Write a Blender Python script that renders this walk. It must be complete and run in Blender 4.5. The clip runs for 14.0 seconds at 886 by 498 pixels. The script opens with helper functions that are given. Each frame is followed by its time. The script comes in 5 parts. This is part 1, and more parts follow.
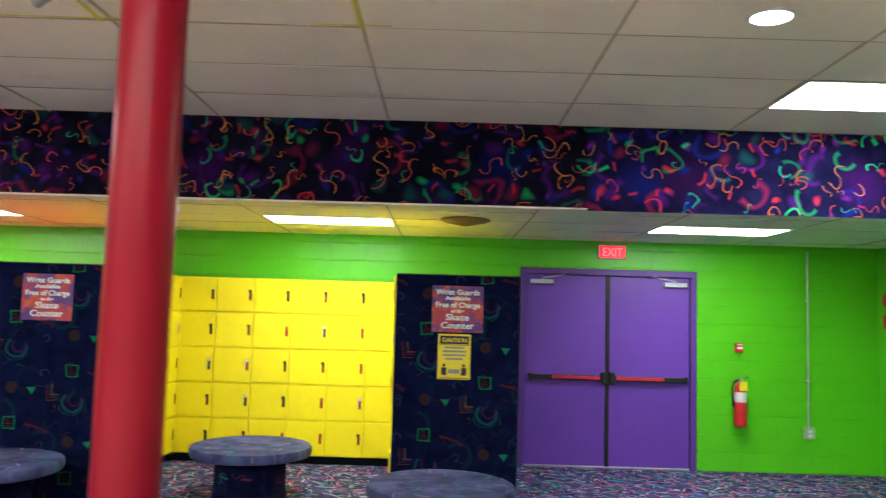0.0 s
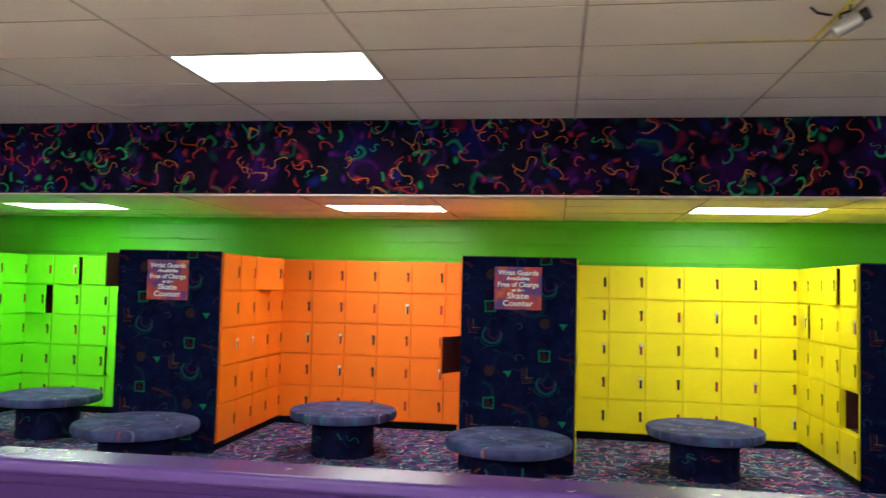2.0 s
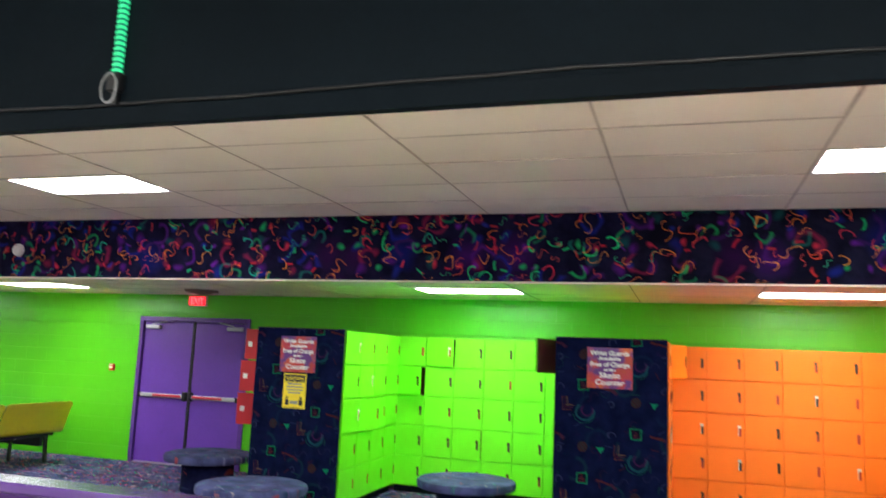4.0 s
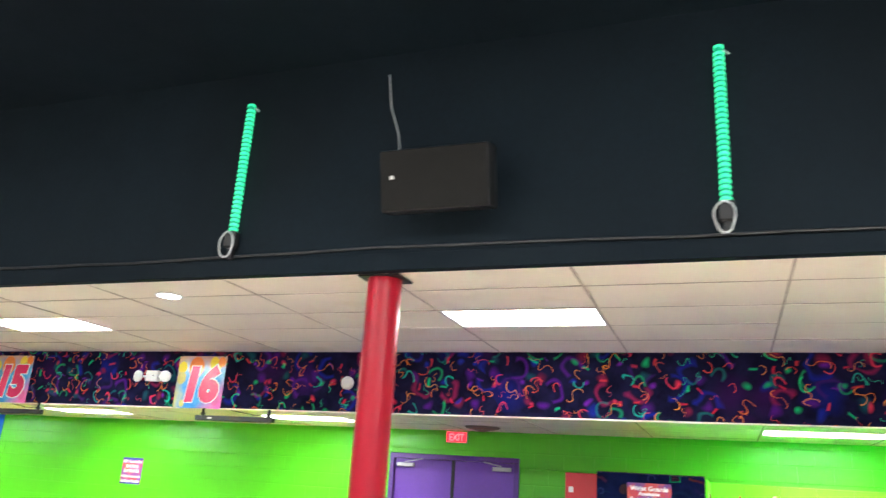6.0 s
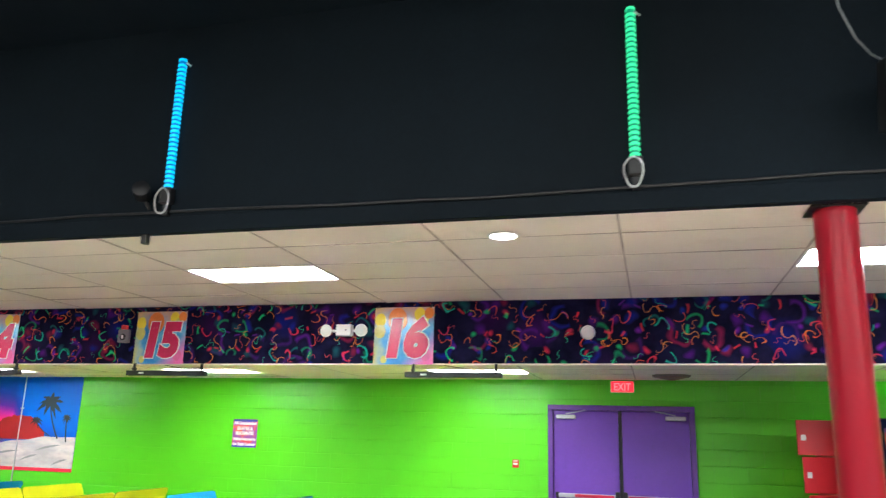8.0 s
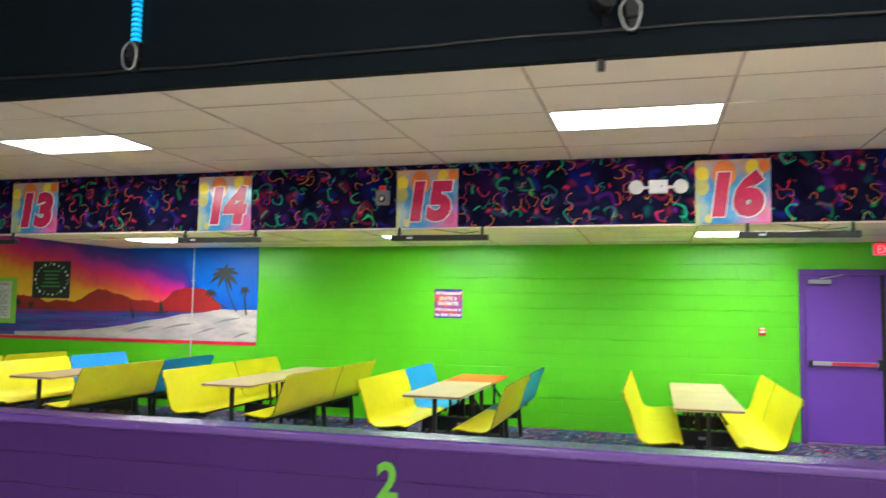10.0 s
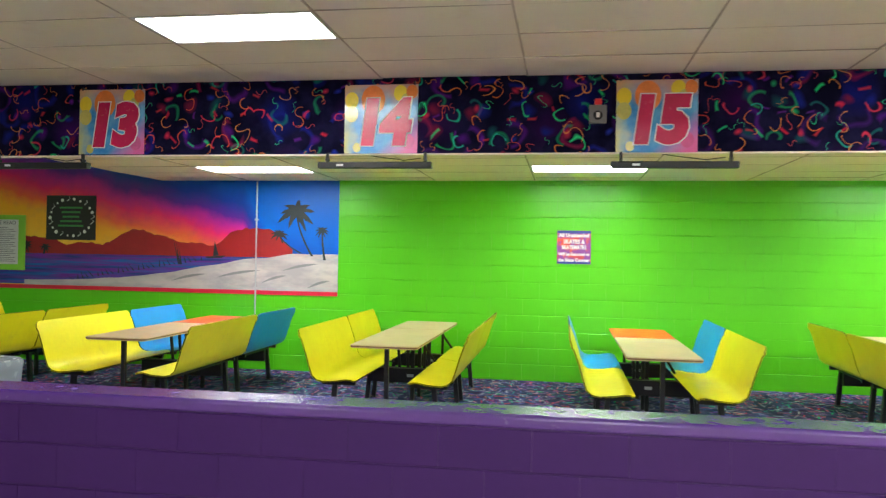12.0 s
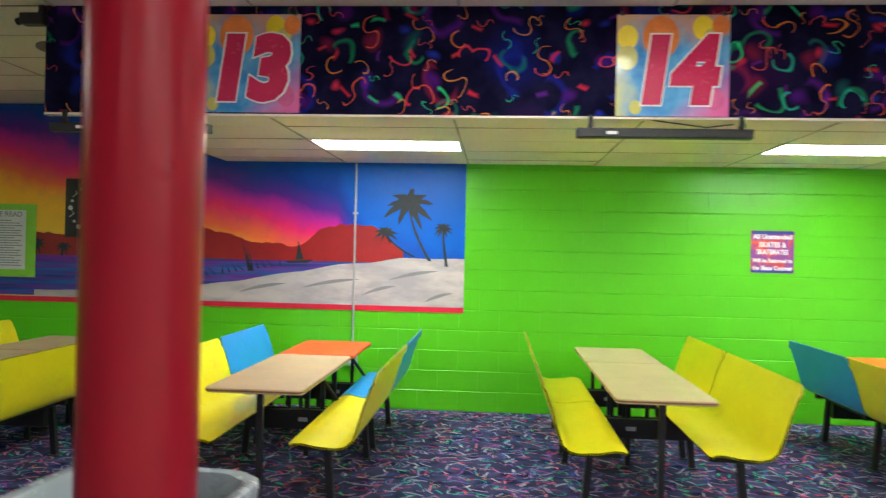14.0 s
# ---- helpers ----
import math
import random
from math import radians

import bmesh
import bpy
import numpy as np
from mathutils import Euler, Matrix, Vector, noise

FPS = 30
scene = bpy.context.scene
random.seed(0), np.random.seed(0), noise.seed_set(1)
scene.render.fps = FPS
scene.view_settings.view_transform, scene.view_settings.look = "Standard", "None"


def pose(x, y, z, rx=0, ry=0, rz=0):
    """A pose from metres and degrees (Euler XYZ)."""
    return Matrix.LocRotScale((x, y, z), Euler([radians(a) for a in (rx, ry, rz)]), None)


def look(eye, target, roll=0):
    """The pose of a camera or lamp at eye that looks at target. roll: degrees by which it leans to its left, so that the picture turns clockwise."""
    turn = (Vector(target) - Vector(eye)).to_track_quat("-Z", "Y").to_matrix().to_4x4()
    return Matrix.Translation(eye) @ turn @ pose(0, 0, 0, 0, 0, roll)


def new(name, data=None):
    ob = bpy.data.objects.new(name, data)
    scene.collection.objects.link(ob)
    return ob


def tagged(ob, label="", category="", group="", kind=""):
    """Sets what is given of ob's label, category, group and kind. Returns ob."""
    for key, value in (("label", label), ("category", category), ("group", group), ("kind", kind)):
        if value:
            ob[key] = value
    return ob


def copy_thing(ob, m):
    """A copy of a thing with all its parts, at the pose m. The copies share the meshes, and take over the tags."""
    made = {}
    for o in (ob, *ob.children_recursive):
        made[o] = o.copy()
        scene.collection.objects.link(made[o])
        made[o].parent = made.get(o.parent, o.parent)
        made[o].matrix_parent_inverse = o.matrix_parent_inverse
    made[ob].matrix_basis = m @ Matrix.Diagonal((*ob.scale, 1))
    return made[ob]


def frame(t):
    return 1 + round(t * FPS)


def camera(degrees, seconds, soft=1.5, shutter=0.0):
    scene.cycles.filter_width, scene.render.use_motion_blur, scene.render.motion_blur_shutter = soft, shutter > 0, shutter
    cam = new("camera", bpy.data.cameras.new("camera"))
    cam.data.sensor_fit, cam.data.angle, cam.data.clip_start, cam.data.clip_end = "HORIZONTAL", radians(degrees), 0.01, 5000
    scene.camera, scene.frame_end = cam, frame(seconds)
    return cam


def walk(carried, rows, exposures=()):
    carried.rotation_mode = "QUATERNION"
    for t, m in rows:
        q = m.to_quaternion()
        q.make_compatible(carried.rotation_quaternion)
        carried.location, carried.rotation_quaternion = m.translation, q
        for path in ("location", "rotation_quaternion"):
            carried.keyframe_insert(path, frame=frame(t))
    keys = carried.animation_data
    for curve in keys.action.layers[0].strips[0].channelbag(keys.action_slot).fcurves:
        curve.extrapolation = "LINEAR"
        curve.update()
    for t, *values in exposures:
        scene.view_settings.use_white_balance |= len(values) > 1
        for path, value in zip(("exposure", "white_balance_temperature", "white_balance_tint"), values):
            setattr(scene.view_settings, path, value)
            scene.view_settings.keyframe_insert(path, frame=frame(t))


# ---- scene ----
cam = camera(60.2, 14.0, soft=1.3, shutter=0.35)
PATH = [
    (0, (-1.784, -0.286, 1.653), (-1.788, 1.707, 1.823), 1.7),
    (0.5, (-2.522, -0.328, 1.684), (-2.6, 1.665, 1.837), 1.4),
    (1, (-3.38, -0.531, 1.722), (-3.617, 1.452, 1.834), 1.7),
    (1.5, (-4.086, -0.647, 1.712), (-4.406, 1.323, 1.84), 1.4),
    (2, (-4.837, -0.869, 1.7), (-5.134, 1.106, 1.798), 1.4),
    (2.5, (-5.582, -1.076, 1.701), (-5.91, 0.896, 1.749), 0.3),
    (3, (-6.357, -1.223, 1.727), (-6.916, 0.697, 1.78), 1.1),
    (3.2, (-6.67, -1.266, 1.738), (-7.269, 0.641, 1.803), 1.5),
    (5.3, (-10.235, -1.883, 1.751), (-10.824, -0.080, 2.386), 4.2),
    (5.5, (-10.544, -1.949, 1.757), (-11.170, -0.158, 2.393), 4.2),
    (6, (-11.369, -2.118, 1.740), (-12.046, -0.332, 2.332), 3.7),
    (6.5, (-12.200, -2.255, 1.737), (-12.860, -0.445, 2.273), 2.8),
    (7, (-12.995, -2.305, 1.734), (-13.599, -0.466, 2.238), 1.9),
    (7.2, (-13.298, -2.306, 1.733), (-13.884, -0.461, 2.236), 1.8),
    (9.3, (-16.587, -2.192, 1.649), (-17.045, -0.271, 1.966), 1.1),
    (9.5, (-16.894, -2.174, 1.638), (-17.365, -0.25, 1.915), 1.1),
    (10, (-17.717, -2.114, 1.621), (-18.248, -0.191, 1.772), 0.9),
    (10.5, (-18.509, -2.08, 1.608), (-19.08, -0.165, 1.682), 1.2),
    (11, (-19.271, -1.944, 1.581), (-19.801, -0.016, 1.619), 1.1),
    (11.5, (-19.97, -1.61, 1.546), (-20.379, 0.348, 1.563), 1.1),
    (12, (-20.639, -1.173, 1.55), (-20.954, 0.801, 1.565), 1.0),
    (12.5, (-21.255, -0.638, 1.54), (-21.524, 1.344, 1.55), 1.2),
    (13, (-21.867, -0.122, 1.526), (-22.047, 1.87, 1.511), 0.9),
    (13.5, (-22.535, 0.317, 1.555), (-22.662, 2.312, 1.547), 1.0),
    (14, (-23.208, 0.712, 1.596), (-23.351, 2.707, 1.604), 1.3),
]
walk(cam, [(t, look(eye, target, roll)) for t, eye, target, roll in PATH],
     [(0, 0.32, 6250, 5), (0.6, 0.15, 6250, 5), (1, 0.05, 6250, 5), (2, -0.1, 6250, 5), (3.2, -0.1, 6250, 5), (5.3, 1.25, 6050, 5), (6.5, 1.1, 6050, 5), (7.2, 0.9, 6050, 5), (9.3, 0.6, 6150, 5), (14, 0.45, 6350, 5)])

# ---- world and light ----
world = bpy.data.worlds.new("world")
world.use_nodes = True
scene.world = world
world.node_tree.nodes["Background"].inputs[0].default_value = (0.02, 0.02, 0.03, 1)
world.node_tree.nodes["Background"].inputs[1].default_value = 0.3
PANEL_GLOW = 21.5
RINK_FILL_GLOW = 28.0

# ---- plan, in metres ----
BACK = 8.40        # face of the long block wall
FASCIA = 5.24      # face of the patterned drop front
LOW, HIGH = 2.49, 3.06
low_at = lambda x: LOW + 0.002 * (x + 22.0)     # the low ceiling and the front sag a little to the west
front_foot = lambda x: 2.430 + 0.002 * (x + 13.0)
BEAM = 2.22        # face of the black wall above the rink edge
KNEE, KNEE_BACK = 2.12, 2.34
KNEE_RUNS = [(-23.81, -13.49, 0.868), (-13.49, 3.15, 0.925), (-31.5, -24.03, 0.868)]   # runs that meet at posts
EAST, WEST, SOFFIT_END = 3.15, -31.5, -26.02
PIERS = [(-2.19, -1.12), (-5.73, -4.66), (-9.25, -8.16), (-12.68, -11.60)]
PIER_FACE, LOCKER_TOP, BAY_BACK = 6.33, 1.985, 8.09
GRID = 1.25


# ---- materials ----
def math_node(m, op, a, b=None, c=None):
    n = m.node_tree.nodes.new("ShaderNodeMath")
    n.operation = op
    for i, v in enumerate((a, b, c)):
        if v is None:
            continue
        if isinstance(v, (int, float)):
            n.inputs[i].default_value = v
        else:
            m.node_tree.links.new(v, n.inputs[i])
    return n.outputs[0]


def mix_node(m, fac, a, b):
    n = m.node_tree.nodes.new("ShaderNodeMix")
    n.data_type = "RGBA"
    for i, v in ((0, fac), (6, a), (7, b)):
        if isinstance(v, (int, float)):
            n.inputs[i].default_value = v
        elif isinstance(v, tuple):
            n.inputs[i].default_value = (*v, 1)
        else:
            m.node_tree.links.new(v, n.inputs[i])
    return n.outputs[2]


def noise_node(m, vec, scale, detail=4, rough=0.55):
    n = m.node_tree.nodes.new("ShaderNodeTexNoise")
    n.inputs["Scale"].default_value, n.inputs["Detail"].default_value, n.inputs["Roughness"].default_value = scale, detail, rough
    m.node_tree.links.new(vec, n.inputs["Vector"])
    return n.outputs[0]


def spread(m, value, lo, hi, a=0.0, b=1.0):
    n = m.node_tree.nodes.new("ShaderNodeMapRange")
    n.inputs[1].default_value, n.inputs[2].default_value, n.inputs[3].default_value, n.inputs[4].default_value = lo, hi, a, b
    m.node_tree.links.new(value, n.inputs[0])
    return n.outputs[0]


def place(m):
    return m.node_tree.nodes.new("ShaderNodeNewGeometry").outputs["Position"]


def bump_to(m, bsdf, height, strength, distance=0.01):
    n = m.node_tree.nodes.new("ShaderNodeBump")
    n.inputs["Strength"].default_value, n.inputs["Distance"].default_value = strength, distance
    m.node_tree.links.new(height, n.inputs["Height"])
    m.node_tree.links.new(n.outputs[0], bsdf.inputs["Normal"])


def base_mat(name, rough=0.6, metal=0.0, spec=0.5):
    m = bpy.data.materials.new(name)
    m.use_nodes = True
    b = m.node_tree.nodes["Principled BSDF"]
    b.inputs["Roughness"].default_value, b.inputs["Metallic"].default_value = rough, metal
    b.inputs["Specular IOR Level"].default_value = spec
    return m, b


def surface(name, col, rough=0.6, metal=0.0, vary=0.12, coarse=1.5, fine=60.0, bump=0.15, dist=0.004, dirt=None, spec=0.5, piece=0.0):
    """Painted or plain stuff: two scales of tone, fine relief, uneven gloss; dirt: a second colour in patches."""
    m, b = base_mat(name, rough, metal, spec)
    p = place(m)
    big, small = noise_node(m, p, coarse, 3), noise_node(m, p, fine, 3)
    dark, light = tuple(c * (1 - vary) for c in col), tuple(min(1, c * (1 + vary)) for c in col)
    c = mix_node(m, spread(m, big, 0.3, 0.7), dark, light)
    c = mix_node(m, spread(m, small, 0.35, 0.65, 0.0, 0.35), c, tuple(x * (1 - vary * 1.6) for x in col))
    if dirt:
        c = mix_node(m, spread(m, noise_node(m, p, coarse * 3.1, 6, 0.7), 0.58, 0.72, 0, 0.55), c, dirt)
    if piece:
        info = m.node_tree.nodes.new("ShaderNodeObjectInfo").outputs["Random"]
        c = mix_node(m, math_node(m, "MULTIPLY", info, piece), c, tuple(x * 0.72 for x in col))
    m.node_tree.links.new(c, b.inputs["Base Color"])
    r = spread(m, noise_node(m, p, coarse * 5, 4), 0.3, 0.7, max(0.02, rough - 0.035), min(1, rough + 0.035))
    m.node_tree.links.new(r, b.inputs["Roughness"])
    if bump:
        bump_to(m, b, small, bump, dist)
    return m


def glowing(name, col, strength):
    m, b = base_mat(name, 0.4)
    b.inputs["Base Color"].default_value = (*(min(1, c) for c in col), 1)
    b.inputs["Emission Color"].default_value = (*col, 1)
    b.inputs["Emission Strength"].default_value = strength
    return m


def motif(m, vec, under, scale, shape, size, width, cols, share, soft=0.02):
    """Scatters one kind of printed motif, one a cell, turned at random, over the colour under it."""
    nt = m.node_tree
    v = nt.nodes.new("ShaderNodeTexVoronoi")
    v.voronoi_dimensions, v.feature = "2D", "F1"
    v.inputs["Scale"].default_value, v.inputs["Randomness"].default_value = scale, 0.85
    nt.links.new(vec, v.inputs["Vector"])
    sub = nt.nodes.new("ShaderNodeVectorMath")
    sub.operation = "SUBTRACT"
    nt.links.new(vec, sub.inputs[0]), nt.links.new(v.outputs["Position"], sub.inputs[1])
    rnd = nt.nodes.new("ShaderNodeSeparateColor")
    nt.links.new(v.outputs["Color"], rnd.inputs[0])
    rot = nt.nodes.new("ShaderNodeVectorRotate")
    rot.rotation_type = "Z_AXIS"
    nt.links.new(sub.outputs[0], rot.inputs["Vector"])
    nt.links.new(math_node(m, "MULTIPLY", rnd.outputs[0], 6.283), rot.inputs["Angle"])
    sep = nt.nodes.new("ShaderNodeSeparateXYZ")
    nt.links.new(rot.outputs[0], sep.inputs[0])
    x, y = (math_node(m, "MULTIPLY", sep.outputs[i], scale) for i in (0, 1))
    if shape == "curl":      # an S of two half rings
        x = math_node(m, "SUBTRACT", x, math_node(m, "MULTIPLY", math_node(m, "SIGN", y), size))
    r = math_node(m, "SQRT", math_node(m, "ADD", math_node(m, "MULTIPLY", x, x), math_node(m, "MULTIPLY", y, y)))
    if shape in ("curl", "arc"):
        d = math_node(m, "SUBTRACT", width, math_node(m, "ABSOLUTE", math_node(m, "SUBTRACT", r, size)))
        if shape == "arc":
            d = math_node(m, "MINIMUM", d, math_node(m, "ADD", y, size * 0.35))
    elif shape == "dash":
        d = math_node(m, "MINIMUM", math_node(m, "SUBTRACT", size, math_node(m, "ABSOLUTE", x)), math_node(m, "SUBTRACT", width, math_node(m, "ABSOLUTE", y)))
    elif shape == "wedge":
        d = math_node(m, "MINIMUM", math_node(m, "SUBTRACT", math_node(m, "MULTIPLY", math_node(m, "ADD", x, size), 0.6), math_node(m, "ABSOLUTE", y)), math_node(m, "SUBTRACT", size, x))
    elif shape == "bars":
        d = math_node(m, "MINIMUM", math_node(m, "SUBTRACT", size, math_node(m, "MAXIMUM", math_node(m, "ABSOLUTE", x), math_node(m, "ABSOLUTE", y))),
                      math_node(m, "SUBTRACT", math_node(m, "PINGPONG", y, width), width * 0.5))
    else:
        d = math_node(m, "SUBTRACT", size, r)
    mask = spread(m, d, 0.0, soft)
    mask = math_node(m, "MULTIPLY", mask, math_node(m, "LESS_THAN", rnd.outputs[1], share))
    ramp = nt.nodes.new("ShaderNodeValToRGB")
    ramp.color_ramp.interpolation = "CONSTANT"
    while len(ramp.color_ramp.elements) < len(cols):
        ramp.color_ramp.elements.new(0.5)
    for i, c in enumerate(cols):
        ramp.color_ramp.elements[i].position = i / len(cols)
        ramp.color_ramp.elements[i].color = (*c, 1)
    nt.links.new(rnd.outputs[2], ramp.inputs[0])
    return mix_node(m, mask, under, ramp.outputs[0])


PALE = (0.55, 0.55, 0.6)


def printed(name, plane, base, layers, rough=0.9, wobble=0.03, weave=350.0, bump=0.3):
    """Cloth or carpet with a printed pattern of loose motifs in the plane "xy" or "xz"."""
    m, b = base_mat(name, rough, 0, 0.08)
    nt = m.node_tree
    p = place(m)
    sep = nt.nodes.new("ShaderNodeSeparateXYZ")
    nt.links.new(p, sep.inputs[0])
    com = nt.nodes.new("ShaderNodeCombineXYZ")
    nt.links.new(sep.outputs[0], com.inputs[0])
    nt.links.new(sep.outputs[1 if plane == "xy" else 2], com.inputs[1])
    n = nt.nodes.new("ShaderNodeTexNoise")
    n.inputs["Scale"].default_value, n.inputs["Detail"].default_value = 7.0, 0.0
    nt.links.new(com.outputs[0], n.inputs["Vector"])
    off = nt.nodes.new("ShaderNodeVectorMath")
    off.operation = "MULTIPLY_ADD"
    off.inputs[1].default_value = (wobble,) * 3
    nt.links.new(n.outputs["Color"], off.inputs[0]), nt.links.new(com.outputs[0], off.inputs[2])
    vec = off.outputs[0]
    c = mix_node(m, spread(m, noise_node(m, p, 5, 4), 0.4, 0.65), base, tuple(x * 2.2 + 0.004 for x in base))
    for k, (scale, shape, size, width, cols, share, soft) in enumerate(layers):
        shift = nt.nodes.new("ShaderNodeVectorMath")
        shift.operation = "ADD"
        shift.inputs[1].default_value = (3.7 * k, 1.9 * k, 0)
        nt.links.new(vec, shift.inputs[0])
        c = motif(m, shift.outputs[0], c, scale, shape, size, width, cols, share, soft)
    fibre = noise_node(m, p, weave, 2)
    c = mix_node(m, spread(m, fibre, 0.35, 0.7, 0.0, 0.3), c, base)
    nt.links.new(c, b.inputs["Base Color"])
    bump_to(m, b, fibre, bump, 0.004)
    return m


M = {}
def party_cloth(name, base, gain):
    """Dark cloth with soft dim blobs and thin glowing squiggles; gain: brightness of the softer motifs."""
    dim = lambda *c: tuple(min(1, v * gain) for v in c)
    return printed(name, "xz", base, [
        (1.9, "disc", 0.42, 0, (dim(0.03, 0.004, 0.08), dim(0.004, 0.007, 0.10), dim(0.02, 0.003, 0.04), (0.002, 0.002, 0.012)), 0.75, 0.4),
        (2.7, "arc", 0.27, 0.085, (dim(0.07, 0.008, 0.17), dim(0.20, 0.010, 0.05), dim(0.008, 0.014, 0.20), dim(0.04, 0.008, 0.10)), 0.95, 0.12),
        (4.1, "disc", 0.26, 0, (dim(0.05, 0.006, 0.12), dim(0.12, 0.008, 0.03), dim(0.006, 0.05, 0.06), dim(0.006, 0.012, 0.14)), 0.7, 0.2),
        (3.3, "arc", 0.22, 0.06, (dim(0.012, 0.22, 0.09), dim(0.010, 0.14, 0.12), dim(0.02, 0.34, 0.10)), 0.5, 0.10),
        (5.4, "disc", 0.20, 0, (dim(0.015, 0.30, 0.09), dim(0.10, 0.01, 0.22), dim(0.42, 0.02, 0.05), dim(0.01, 0.02, 0.22)), 0.42, 0.18),
        (4.9, "dash", 0.19, 0.075, (dim(0.55, 0.02, 0.04), dim(0.02, 0.50, 0.15), dim(0.50, 0.03, 0.03), dim(0.10, 0.012, 0.2)), 0.62, 0.10),
        (3.6, "arc", 0.19, 0.036, (dim(0.03, 0.60, 0.18), dim(0.02, 0.36, 0.24), dim(0.55, 0.03, 0.06)), 0.45, 0.04),
        (2.9, "curl", 0.125, 0.0135, ((1.0, 0.25, 0.03), (1.0, 0.13, 0.04), (1.0, 0.36, 0.08)), 0.9, 0.014),
        (5.6, "curl", 0.115, 0.018, ((1.0, 0.30, 0.05), (0.9, 0.10, 0.08), (0.05, 0.7, 0.3)), 0.6, 0.02),
        (4.0, "arc", 0.17, 0.020, ((1.0, 0.25, 0.03), (1.0, 0.34, 0.05), (1.0, 0.10, 0.05)), 0.55, 0.02)], rough=0.85, wobble=0.10, bump=0.1)


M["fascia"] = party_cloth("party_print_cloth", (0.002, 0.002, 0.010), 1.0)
M["fascia_east"] = party_cloth("east_party_print_cloth", (0.004, 0.003, 0.030), 1.7)
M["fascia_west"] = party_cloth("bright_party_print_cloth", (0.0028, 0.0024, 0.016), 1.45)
CARPET_LAYERS = [
    (5.0, "disc", 0.35, 0, ((0.008, 0.010, 0.07), (0.03, 0.012, 0.06), (0.012, 0.03, 0.08)), 0.7, 0.2),
    (5.8, "dash", 0.38, 0.055, (PALE, (0.45, 0.42, 0.62), (0.35, 0.08, 0.5), (0.7, 0.2, 0.3)), 0.85, 0.03),
    (7.0, "dash", 0.34, 0.055, ((0.05, 0.12, 0.65), (0.75, 0.05, 0.12), (0.03, 0.5, 0.48), (0.42, 0.38, 0.6)), 0.75, 0.03),
    (8.2, "dash", 0.36, 0.075, ((0.42, 0.40, 0.58), (0.5, 0.5, 0.55), (0.12, 0.16, 0.5), (0.38, 0.2, 0.42)), 0.75, 0.05),
    (6.0, "arc", 0.26, 0.03, ((0.04, 0.65, 0.55), (0.35, 0.4, 0.85), (0.95, 0.05, 0.1), (0.5, 0.1, 0.65)), 0.75, 0.03),
    (5.0, "curl", 0.14, 0.022, ((1.0, 0.2, 0.45), (0.05, 0.85, 0.3), (1.0, 0.4, 0.1), (0.6, 0.6, 0.9)), 0.85, 0.02),
    (7.6, "dash", 0.26, 0.07, ((1.0, 0.05, 0.08), (0.03, 0.8, 0.22), (0.7, 0.7, 0.75), (1.0, 0.25, 0.35)), 0.32, 0.03)]
M["carpet"] = printed("confetti_carpet", "xy", (0.033, 0.034, 0.088), CARPET_LAYERS, 0.95, wobble=0.06)


